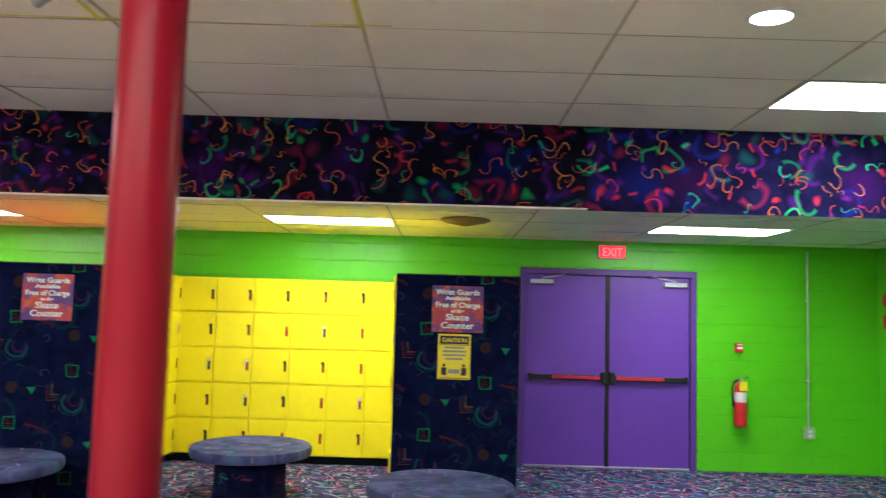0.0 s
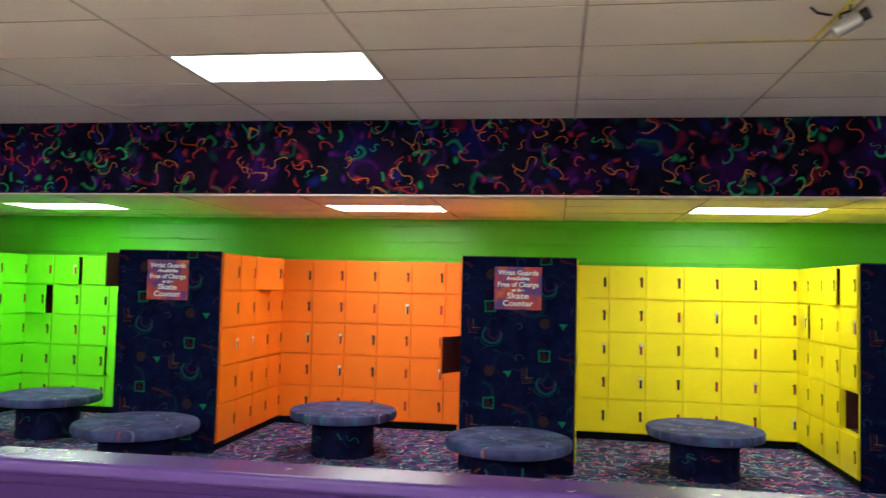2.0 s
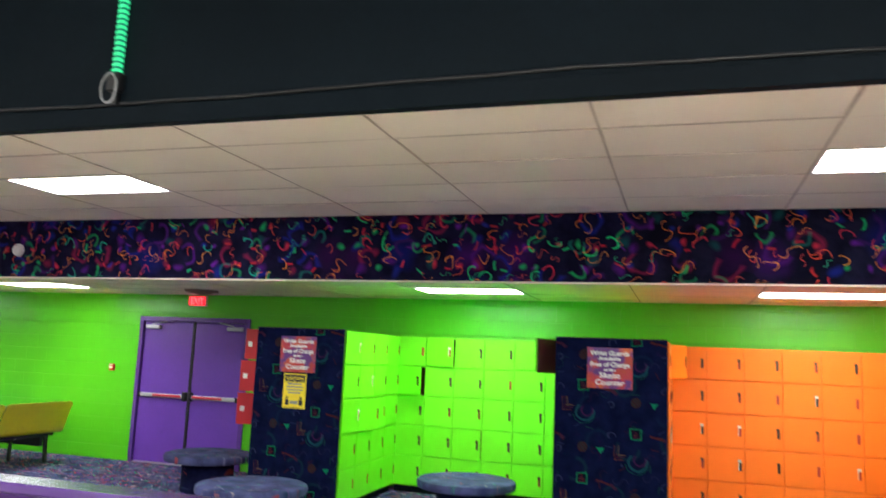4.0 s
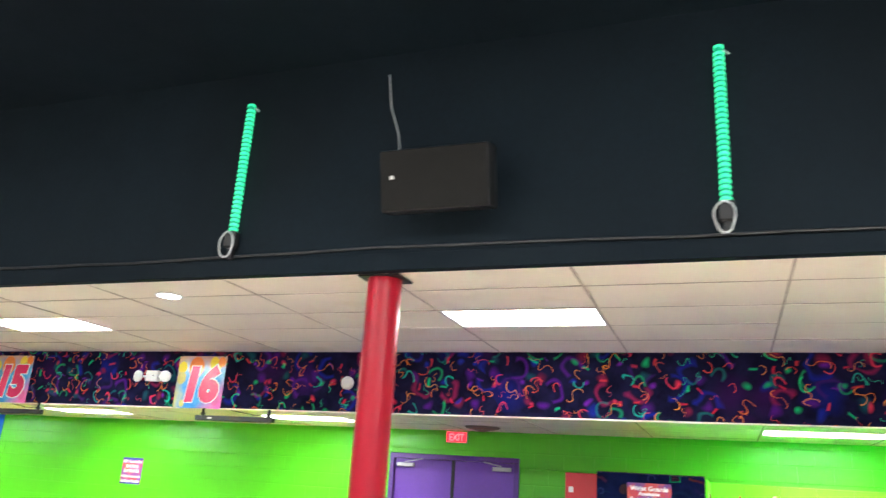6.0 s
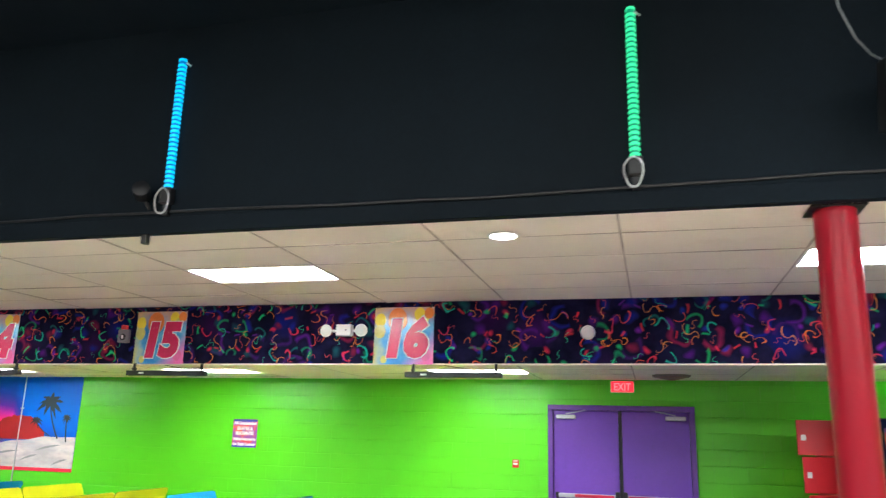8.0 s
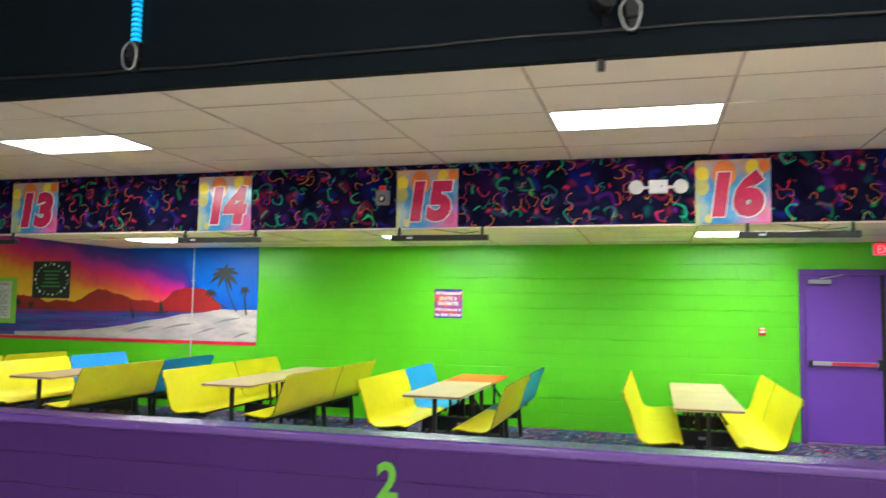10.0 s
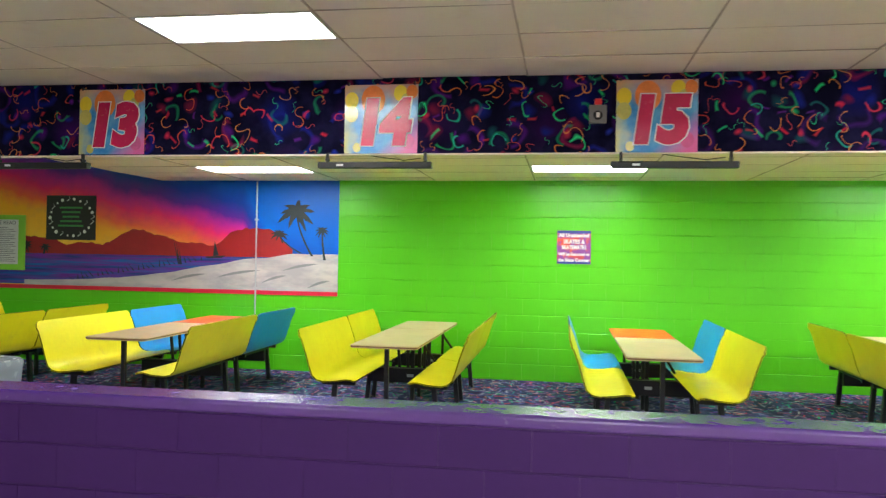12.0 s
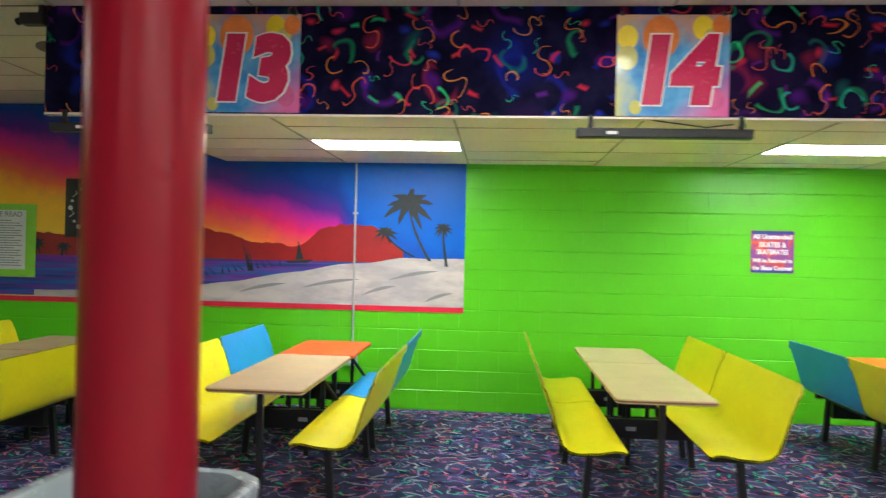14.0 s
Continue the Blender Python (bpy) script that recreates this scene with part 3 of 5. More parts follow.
HIGH_X, HIGH_Y = -7.22, 3.40
LOW_X, LOW_Y = -3.52, 6.80
HIGH_LAMPS = [(HIGH_X + GRID * k, HIGH_Y) for k in (0, -5, -9, -13, -18)] + [(HIGH_X + GRID * 6, HIGH_Y + 0.62)]
LOW_LAMPS = [(LOW_X + GRID * k, LOW_Y) for k in (3, 0, -3, -6, -11, -14, -17)]
hole = lambda x, y: (x, x + GRID, y, y + 0.62)
tiled_ceiling("ceiling_high", WEST, EAST, BEAM + 0.062, FASCIA, HIGH, HIGH_X, HIGH_Y, [hole(*p) for p in HIGH_LAMPS], "cream mineral tile ceiling with dark joints", 1)
tiled_ceiling("ceiling_west", WEST, SOFFIT_END, FASCIA, BACK + 0.1, HIGH, HIGH_X, HIGH_Y, [], "cream mineral tile ceiling over the corner", 2)
tiled_ceiling("ceiling_low", SOFFIT_END, EAST, FASCIA + 0.04, BACK + 0.1, LOW, LOW_X, LOW_Y, [hole(*p) for p in LOW_LAMPS], "low cream mineral tile ceiling", 3, 0.002)
slab("ceiling_roof", WEST, EAST, BEAM + 0.2, BACK + 0.3, HIGH + 0.12, HIGH + 0.2, M["black_paint"], "roof deck above the ceiling", "ceiling")


def front_sheet(x0, x1, y0, y1, drop, top, rise=None):
    """A board whose foot follows the slope of the drop front, cut into lengths."""
    bm = bmesh.new()
    n = 12
    rows = []
    for i in range(n + 1):
        x = x0 + (x1 - x0) * i / n
        lo = front_foot(x) + drop
        hi = top if rise is None else lo + rise
        rows.append([bm.verts.new(p) for p in ((x, y0, lo), (x, y1, lo), (x, y1, hi), (x, y0, hi))])
    for a, b in zip(rows, rows[1:]):
        for q in range(4):
            bm.faces.new((a[q], b[q], b[(q + 1) % 4], a[(q + 1) % 4]))
    bm.faces.new(rows[0]), bm.faces.new(list(reversed(rows[-1])))
    bmesh.ops.recalc_face_normals(bm, faces=bm.faces)
    return bm


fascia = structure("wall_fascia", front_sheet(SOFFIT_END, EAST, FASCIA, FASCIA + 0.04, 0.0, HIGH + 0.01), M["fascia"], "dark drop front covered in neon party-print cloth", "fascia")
part("trim", front_sheet(SOFFIT_END, EAST, FASCIA - 0.004, FASCIA + 0.06, -0.014, 0, 0.0135), M["tile"], fascia, "thin cream metal edge trim")
part("cloth", front_sheet(-0.755, EAST - 0.002, FASCIA - 0.009, FASCIA - 0.0045, -0.020, HIGH - 0.002), M["fascia_east"], fascia, "separate brighter length of party-print cloth")
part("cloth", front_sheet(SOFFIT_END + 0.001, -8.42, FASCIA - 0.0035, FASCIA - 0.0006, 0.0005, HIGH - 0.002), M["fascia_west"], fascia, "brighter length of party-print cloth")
slab("wall_soffit_end", SOFFIT_END, SOFFIT_END + 0.04, FASCIA + 0.041, BACK - 0.001, LOW + 0.03, HIGH + 0.01, M["tile"], "end of the dropped soffit", "fascia")


def panel_lamp(name, lamps, level, group):
    first = None
    for x, y in lamps:
        z = level(x + GRID / 2)
        if first is None:
            first = thing(name, "lit white fluorescent panel set in the tile ceiling", "ceiling light", pose(x, y, z), group)
            fr = bmesh.new()
            for a in ((0.006, GRID - 0.006, 0.006, 0.03), (0.006, GRID - 0.006, 0.59, 0.614), (0.006, 0.03, 0.03, 0.59), (GRID - 0.03, GRID - 0.006, 0.03, 0.59)):
                box(fr, *a, -0.004, 0.03)
            part("frame", fr, M["white_plastic"], first, "white metal frame")
            part("diffuser", box(bmesh.new(), 0.03, GRID - 0.03, 0.03, 0.59, 0.004, 0.014), M["panel"], first, "bright white diffuser")
            part("housing", box(bmesh.new(), 0.006, GRID - 0.006, 0.006, 0.614, 0.031, 0.07), M["white_plastic"], first)
        else:
            copy_thing(first, pose(x, y, z))


panel_lamp("ceiling_light", HIGH_LAMPS, lambda x: HIGH, "panels of the high ceiling")
panel_lamp("ceiling_light", LOW_LAMPS, low_at, "panels of the low ceiling")


# unseen fill lamps, added over the rink to brighten high ceiling and low wall
RINK_FILLS = [(x, -4.2) for x in (-19.5, -15, -10, -7, -4, -1)] + [(x, -9.5) for x in (-26, -20, -15, -9, -3, 1)]
for n, (x, y) in enumerate(RINK_FILLS):
    if n == 0:
        rink_fill = thing("rink_light", "unseen fill lamp added on the black rink ceiling", "ceiling light", pose(x, y, 4.57), "rink lamps")
        part("housing", box(bmesh.new(), -1.2, 1.2, -0.6, 0.6, 0.02, 0.08, 0.004), M["white_plastic"], rink_fill)
        part("diffuser", box(bmesh.new(), -1.17, 1.17, -0.57, 0.57, 0.0, 0.019), M["rink_fill_panel"], rink_fill, "bright diffuser")
    else:
        copy_thing(rink_fill, pose(x, y, 4.57))

# ---- block walls ----
def block_mesh(w, h, mat, cache={}):
    """One hollow block's painted face, 30 mm deep, softly rounded; shared by alike blocks."""
    key = (round(w, 3), round(h, 3), mat.name)
    if key not in cache:
        b, d = 0.005, 0.03
        vs = [(sx * (w / 2 - o * 0.15), y, sz * (h / 2 - o)) for o, y in ((b, 0.0), (0.0, b * 0.7), (0.0, d)) for sx, sz in ((-1, -1), (1, -1), (1, 1), (-1, 1))]
        fs = [(0, 1, 2, 3)]
        for k in (0, 4):
            fs += [(k + q, k + 4 + q, k + 4 + (q + 1) % 4, k + (q + 1) % 4) for q in range(4)]
        me = bpy.data.meshes.new("block")
        me.from_pydata(vs, [], fs)
        me.materials.append(mat)
        cache[key] = me
    return cache[key]


def lay_blocks(wall, mat, x0, x1, y, z1, openings, own, z0=0.0, bw=0.406, bh=0.2032, hidden=()):
    """Running bond on the face y (towards -y). Blocks inside the stretch own become parts, the rest one mesh."""
    gap, verts, faces, row, z = 0.0018, [], [], 0, z0
    while z < z1 - 0.03:
        top = min(z + bh, z1)
        x = x0 - (bw / 2 if row % 2 else 0)
        while x < x1:
            spans = [(max(x, x0), min(x + bw, x1))]
            for ox0, ox1, oz0, oz1 in list(openings) + list(hidden):
                if z + 0.02 < oz1 and top - 0.02 > oz0:
                    spans = [s for a, b in spans for s in ((a, min(b, ox0)), (max(a, ox1), b)) if s[1] - s[0] > 0.03]
            for a, b in spans:
                if b - a < 0.03:
                    continue
                me = block_mesh(b - a - gap * 0.15, top - z - gap * 1.8, mat)
                c = ((a + b) / 2, y, (z + top) / 2)
                if own[0] < c[0] < own[1]:
                    ob = new("block", me)
                    ob.parent, ob.location = wall, c
                else:
                    k = len(verts)
                    verts += [(v.co.x + c[0], v.co.y + c[1], v.co.z + c[2]) for v in me.vertices]
                    faces += [tuple(k + i for i in p.vertices) for p in me.polygons]
            x += bw
        z, row = top, row + 1
    if verts:
        me = bpy.data.meshes.new("far_blocks")
        me.from_pydata(verts, [], faces)
        me.materials.append(mat)
        ob = new("far_blocks", me)
        ob.parent = wall
        tagged(ob, "", "", "", "stuff")


DOORS = [(-0.91, 1.085, 0.0, 2.215), (-15.95, -14.04, 0.0, 2.165), (-31.0, -29.04, 0.0, 2.165)]
bm = bmesh.new()
edges = [WEST] + [v for d in sorted(DOORS) for v in d[:2]] + [EAST]
for a, b in zip(edges[0::2], edges[1::2]):
    box(bm, a, b, BACK + 0.006, BACK + 0.2, 0, HIGH + 0.1)
for d in DOORS:
    box(bm, d[0], d[1], BACK + 0.006, BACK + 0.2, d[3], HIGH + 0.1)
wall_north = structure("wall_north", bm, M["mortar_green"], "bright green painted concrete block wall", "wall")
slab("wall_behind_doors", WEST, EAST, BACK + 0.21, BACK + 0.3, 0, HIGH + 0.1, M["black_paint"], "dark wall behind the doors", "wall")
MURAL = (-29.04, -23.54, 0.985, 2.60)

knee_walls = []
for n, (a, b, top) in enumerate(KNEE_RUNS):
    w = structure("wall_knee_%d" % (n + 1), box(bmesh.new(), a, b, KNEE + 0.006, KNEE_BACK, 0, top - 0.06), M["mortar_purple"], "low purple painted block wall along the rink", "wall")
    part("cap", box(bmesh.new(), a, b, KNEE - 0.008, KNEE_BACK + 0.008, top - 0.06, top, 0.018, 3), M["purple_cap"], w, "glossy scuffed purple cap")
    part("baseboard", box(bmesh.new(), a, b, KNEE - 0.012, KNEE - 0.001, 0, 0.10, 0.003), M["black_metal"], w, "black rubber base strip")
    knee_walls.append(w)


# ---- doors ----
def double_door(name, x0, x1, top, label):
    """Pair of steel leaves in a steel frame, with closers and push bars, hung on the face of the wall."""
    w, f = x1 - x0, 0.07
    t = thing(name, label, "door", pose((x0 + x1) / 2, BACK, 0), "", "structure")
    fr = bmesh.new()
    box(fr, -w / 2, -w / 2 + f, -0.03, 0.10, 0, top - f, 0.004), box(fr, w / 2 - f, w / 2, -0.03, 0.10, 0, top - f, 0.004)
    box(fr, -w / 2, w / 2, -0.03, 0.10, top - f, top, 0.004)
    part("door_frame", fr, M["door_frame"], t, "darker purple steel frame")
    part("mullion", box(bmesh.new(), -0.023, 0.023, -0.002, 0.07, 0, top - f, 0.004), M["black_metal"], t, "black centre post")
    part("threshold", box(bmesh.new(), -w / 2 + f, w / 2 - f, -0.01, 0.09, 0, 0.015, 0.004), M["chrome"], t, "bare metal threshold")
    for s in (-1, 1):
        a, b = sorted((s * 0.024, s * (w / 2 - f - 0.003)))
        leaf = part("leaf", box(bmesh.new(), a, b, 0.012, 0.055, 0.018, top - f - 0.004, 0.003), M["door"], t, "purple painted steel leaf")
        hw = (b - a)
        bar = bmesh.new()
        box(bar, a + 0.05, b - 0.05, -0.05, -0.018, 0.965, 1.02, 0.008, 2)
        part("push_bar", bar, M["grey_metal"] if x0 < -5 else M["black_metal"], leaf, "steel push bar")
        lo, hi = (a + hw * 0.33, b - 0.07) if s < 0 else (a + 0.07, b - hw * 0.33)
        part("touch_pad", box(bmesh.new(), lo, hi, -0.057, -0.045, 0.975, 1.012, 0.004), M["sign_red"], leaf, "faded red push pad")
        cx = s * 0.05
        part("latch_case", box(bmesh.new(), cx - 0.028, cx + 0.028, -0.065, 0.013, 0.93, 1.06, 0.01, 2), M["black_metal"], leaf, "black latch case")
        px = b - 0.05 if s > 0 else a + 0.05
        part("hinge_case", box(bmesh.new(), px - 0.02, px + 0.02, -0.055, 0.013, 0.955, 1.03, 0.006), M["black_metal"], leaf)
        k0, k1 = (a + 0.04, a + 0.30) if s < 0 else (b - 0.30, b - 0.04)
        closer = part("closer", box(bmesh.new(), k0, k1, -0.045, 0.012, top - f - 0.115, top - f - 0.06, 0.008), M["grey_metal"], leaf, "grey door closer")
        arm = rod(bmesh.new(), ((k0 + k1) / 2, -0.05, top - f - 0.05), ((k0 + k1) / 2 - s * 0.26, -0.035, top - f + 0.0), 0.008)
        part("closer_arm", arm, M["grey_metal"], closer)
    return t


double_door("door_1", *DOORS[0][:2], 2.215, "closed purple double door beside the lockers")
double_door("door_2", *DOORS[1][:2], 2.165, "closed purple double door beside the booths")
double_door("door_3", *DOORS[2][:2], 2.165, "closed purple double door beside the mural")


def exit_sign(x):
    t = thing("exit_sign", "lit red exit sign over a purple door", "exit sign", pose(x, BACK, 2.335), "exit signs")
    part("case", box(bmesh.new(), -0.155, 0.155, -0.05, 0, 0, 0.155, 0.008, 2), M["white_plastic"], t, "white plastic case")
    part("face", box(bmesh.new(), -0.145, 0.145, -0.055, -0.0505, 0.01, 0.145), M["exit"], t, "glowing red face")
    lettering("letters", "EXIT", 0.135, M["exit_letter"], t, 0, 0.03, -0.0555, 0.002, width=0.22)


exit_sign(0.12)
exit_sign(-14.95)


# ---- red posts ----
def red_post(x, y, top):
    t = thing("post", "glossy red painted round steel post", "post", pose(x, y, 0), "red posts")
    part("shaft", turned(bmesh.new(), [(0.116, 0), (0.116, top - 0.012)], 48), M["red_post"], t, "", True)
    part("base_plate", box(bmesh.new(), -0.16, 0.16, -0.16, 0.16, 0.0005, 0.014, 0.003), M["red_post"], t)
    part("top_plate", box(bmesh.new(), -0.15, 0.15, -0.12, 0.12, top - 0.012, top, 0.002), M["black_metal"], t, "black steel top plate")


red_post(-2.865, 2.42, HIGH - 0.006)
red_post(-13.49, 2.42, HIGH - 0.006)
red_post(-23.92, 2.20, HIGH - 0.006)


# ---- lockers ----
def locker_bank(cols, w, depth, colour, m, label, ajar=None, slots=1):
    """Box lockers five high on a black plinth; local x along the front, front on y=0 facing -y."""
    ajar = ajar or {}
    rows, base = 5, 0.09
    h = (LOCKER_TOP - base) / rows
    t = thing("locker_bank", label, "lockers", m, colour + " lockers")
    part("plinth", box(bmesh.new(), 0, cols * w, 0.05, depth, 0, base), M["black_paint"], t, "black recessed plinth")
    fr = bmesh.new()
    upright = mesh_of("divider", box(bmesh.new(), -0.004, 0.004, 0.031, depth - 0.012, base, LOCKER_TOP - 0.004), M["maroon"])
    level = mesh_of("shelf", box(bmesh.new(), 0.012, cols * w - 0.012, 0.031, depth - 0.012, -0.003, 0.003), M["maroon"])
    for i in range(cols + 1):
        x = min(max(i * w, 0.012), cols * w - 0.012)
        box(fr, x - 0.012, x + 0.012, 0, 0.03, base, LOCKER_TOP)
        q = new("divider", upright)
        q.parent, q.location = t, (x, 0, 0)
    for j in range(rows + 1):
        z = min(max(base + j * h, base + 0.01), LOCKER_TOP - 0.01)
        for i in range(cols):
            box(fr, i * w + 0.0125, (i + 1) * w - 0.0125, 0.001, 0.03, z - 0.01, z + 0.01)
        q = new("shelf", level)
        q.parent, q.location = t, (0, 0, z)
    box(fr, 0, cols * w, 0.031, depth, LOCKER_TOP - 0.003, LOCKER_TOP)
    part("carcass", fr, M["locker_" + colour], t)
    part("back_panel", box(bmesh.new(), 0, cols * w, depth - 0.011, depth, base, LOCKER_TOP - 0.004), M["maroon"], t, "dark maroon inside")
    rnd = random.Random(cols * 7 + len(label))
    dm = mesh_of("door", box(bmesh.new(), 0.0, w - 0.012, -0.018, -0.002, 0.009, h - 0.007, 0.003), M["locker_" + colour])
    sl = bmesh.new()
    box(sl, w - 0.068, w - 0.040, -0.0215, -0.0175, h * 0.36, h * 0.64, 0.001)
    ring = mesh_of("handle", sl, M["slot_red"])
    sl2 = box(bmesh.new(), w - 0.068, w - 0.040, -0.0215, -0.0175, h * 0.36, h * 0.64, 0.001)
    ring2 = mesh_of("handle", sl2, M["slot_dark"])
    kb = bmesh.new()
    box(kb, w - 0.078, w - 0.040, -0.026, -0.0215, h * 0.60, h * 0.68, 0.001)
    rod(kb, (w - 0.07, -0.024, h * 0.60), (w - 0.07, -0.024, h * 0.36), 0.004, 6)
    key = mesh_of("key", kb, M["white_plastic"])
    hb = box(bmesh.new(), w - 0.074, w - 0.044, -0.0245, -0.0216, h * 0.58, h * 0.66, 0.001)
    box(hb, w - 0.056, w - 0.044, -0.0245, -0.0216, h * 0.40, h * 0.579)
    hook = mesh_of("key_hook", hb, M["slot_dark"])
    for i in range(cols):
        for j in range(rows):
            ang = ajar.get((i, j), 0.0)
            if ang == "gone":
                continue
            d = new("door", dm)
            d.parent = t
            d.matrix_basis = pose(i * w + 0.006, rnd.uniform(-0.0015, 0.001), base + j * h, 0, 0, rnd.uniform(-0.5, 0.0) if not ang else -ang)
            if ang and ang > 25:
                tagged(d, "locker door standing open")
                if colour == "red":
                    part("latch", box(bmesh.new(), w - 0.10, w - 0.05, -0.0018, 0.003, h * 0.42, h * 0.58), M["white_plastic"], d, "pale metal latch")
                    continue
                liner = new("liner", mesh_of("liner", box(bmesh.new(), 0.012, w - 0.024, -0.0018, 0.001, 0.016, h - 0.016), M["maroon"]))
                liner.parent = d
            k = new("handle", ring if rnd.random() < 0.55 else ring2)
            k.parent = d
            draw = rnd.random()
            if draw < 0.85:
                q = new("key", key) if draw < 0.12 else new("key_hook", hook)
                q.parent = d
    return t


def carpet_pier(x0, x1, label):
    t = thing("pier_panel", label, "end panel", pose((x0 + x1) / 2, PIER_FACE, 0), "locker end panels")
    w = x1 - x0
    part("board", box(bmesh.new(), -w / 2, w / 2, 0.0, 0.04, 0.0, LOCKER_TOP + 0.004, 0.006), M["carpet_wall"], t, "navy confetti carpet covering")
    part("edge", box(bmesh.new(), -w / 2, w / 2, 0.002, 0.042, LOCKER_TOP + 0.0045, LOCKER_TOP + 0.012), M["black_metal"], t, "thin black top edge")
    return t


COLOURS = ["yellow", "orange", "lime"]
for n, colour in enumerate(COLOURS):
    xl, xr = PIERS[n + 1][1], PIERS[n][0]
    w = (xr - xl) / 6
    locker_bank(6, w, 0.29, colour, pose(xl, BAY_BACK, 0), "bright %s metal box lockers along the back wall" % colour,
                {"yellow": {}, "orange": {}, "lime": {(1, 4): 9, (0, 3): 17, (2, 1): 6}}[colour])
    d = (BAY_BACK - PIER_FACE - 0.045) / 4
    half = (PIERS[n + 1][1] - PIERS[n + 1][0]) / 2
    locker_bank(4, d, half - 0.004, colour, pose(xl, PIER_FACE + 0.045, 0, 0, 0, 90), "bright %s metal box lockers on a bay side" % colour,
                {"yellow": {}, "orange": {(2, 4): 24}, "lime": {(1, 2): 15, (0, 2): 4}}[colour])
    half = (PIERS[n][1] - PIERS[n][0]) / 2
    locker_bank(4, d, half - 0.004, colour, pose(xr, BAY_BACK, 0, 0, 0, -90), "bright %s metal box lockers on a bay side, one standing open" % colour,
                {"yellow": {(3, 1): "gone", (0, 3): 4, (2, 4): 5}, "orange": {(3, 2): 27}, "lime": {(3, 4): 30}}[colour])
half = (PIERS[3][1] - PIERS[3][0]) / 2
locker_bank(4, (BAY_BACK - PIER_FACE - 0.045) / 4, half - 0.004, "red", pose(PIERS[3][0], BAY_BACK, 0, 0, 0, -90), "red metal box lockers, some doors standing open",
            {(3, 4): 85, (3, 3): 70, (3, 2): 60})
slab("wall_pier_side", PIERS[0][1] - 0.53, PIERS[0][1], PIER_FACE + 0.045, BACK, 0, LOCKER_TOP, M["carpet_wall"], "carpeted back of the last lockers", "wall")


def notice_guards(dx):
    """Orange poster with a notice in white letters."""
    t = thing("poster", "orange and purple poster with white lettering on a locker end", "poster", pose(dx, PIER_FACE - 0.001, 1.50), "wrist guard posters")
    part("sheet", plate(0.44, 0.40, 0.003), M["poster_print"], t, "orange and red printed sheet")
    for body, size, z in (("Wrist Guards", 0.062, 0.325), ("Available", 0.045, 0.278), ("Free of Charge", 0.062, 0.215), ("at the", 0.035, 0.172), ("Skate", 0.075, 0.105), ("Counter", 0.075, 0.035)):
        lettering("letters", body, size, M["paper"], t, 0, z, -0.0035, 0.0018, width=min(0.38, 0.54 * size * len(body)))
    return t


def caution_sign(x, z):
    t = thing("caution_sign", "yellow and black caution sign on a locker end", "sign", pose(x, PIER_FACE - 0.001, z), "caution signs")
    part("sheet", plate(0.28, 0.385, 0.003), M["caution"], t, "yellow sheet")
    part("header", box(bmesh.new(), -0.125, 0.125, -0.0045, -0.0032, 0.30, 0.37), M["black"], t)
    lettering("letters", "CAUTION", 0.05, M["caution"], t, 0, 0.317, -0.005, 0.001, width=0.21)
    for k, w in enumerate((0.17, 0.20, 0.20, 0.15)):
        part("text_bar", box(bmesh.new(), -w / 2, w / 2, -0.0045, -0.0032, 0.262 - 0.032 * k, 0.278 - 0.032 * k), M["grey_text"], t)
    for s in (-1, 1):
        b = box(bmesh.new(), s * 0.085 - 0.022, s * 0.085 + 0.022, -0.0045, -0.0032, 0.035, 0.10, 0.0)
        rod(b, (s * 0.085, -0.0045, 0.118), (s * 0.085, -0.0032, 0.118), 0.014, 12)
        part("mark", b, M["black"], t)
    part("text_bar", box(bmesh.new(), -0.05, 0.05, -0.0045, -0.0032, 0.05, 0.085), M["grey_text"], t)
    for z0 in (0.008, 0.29):
        part("rule", box(bmesh.new(), -0.13, 0.13, -0.0045, -0.0032, z0, z0 + 0.005), M["black"], t)
    return t


def blotch(name, cols, scale, rough=0.4):
    """Soft printed patches of several colours."""
    m, b = base_mat(name, rough)
    p = place(m)
    c = cols[0]
    for k, col in enumerate(cols[1:]):
        sh = m.node_tree.nodes.new("ShaderNodeVectorMath")
        sh.inputs[1].default_value = (5.3 * k, 2.1 * k, 7.7 * k)
        m.node_tree.links.new(p, sh.inputs[0])
        c = mix_node(m, spread(m, noise_node(m, sh.outputs[0], scale, 3), 0.46, 0.56), c, col)
    m.node_tree.links.new(c, b.inputs["Base Color"])
    return m


M["poster_print"] = blotch("poster_print", [(0.42, 0.035, 0.022), (0.58, 0.10, 0.022), (0.44, 0.024, 0.04), (0.10, 0.02, 0.18)], 6)
M["notice_print"] = blotch("notice_print", [(0.55, 0.04, 0.06), (0.72, 0.10, 0.05), (0.25, 0.05, 0.30)], 9)


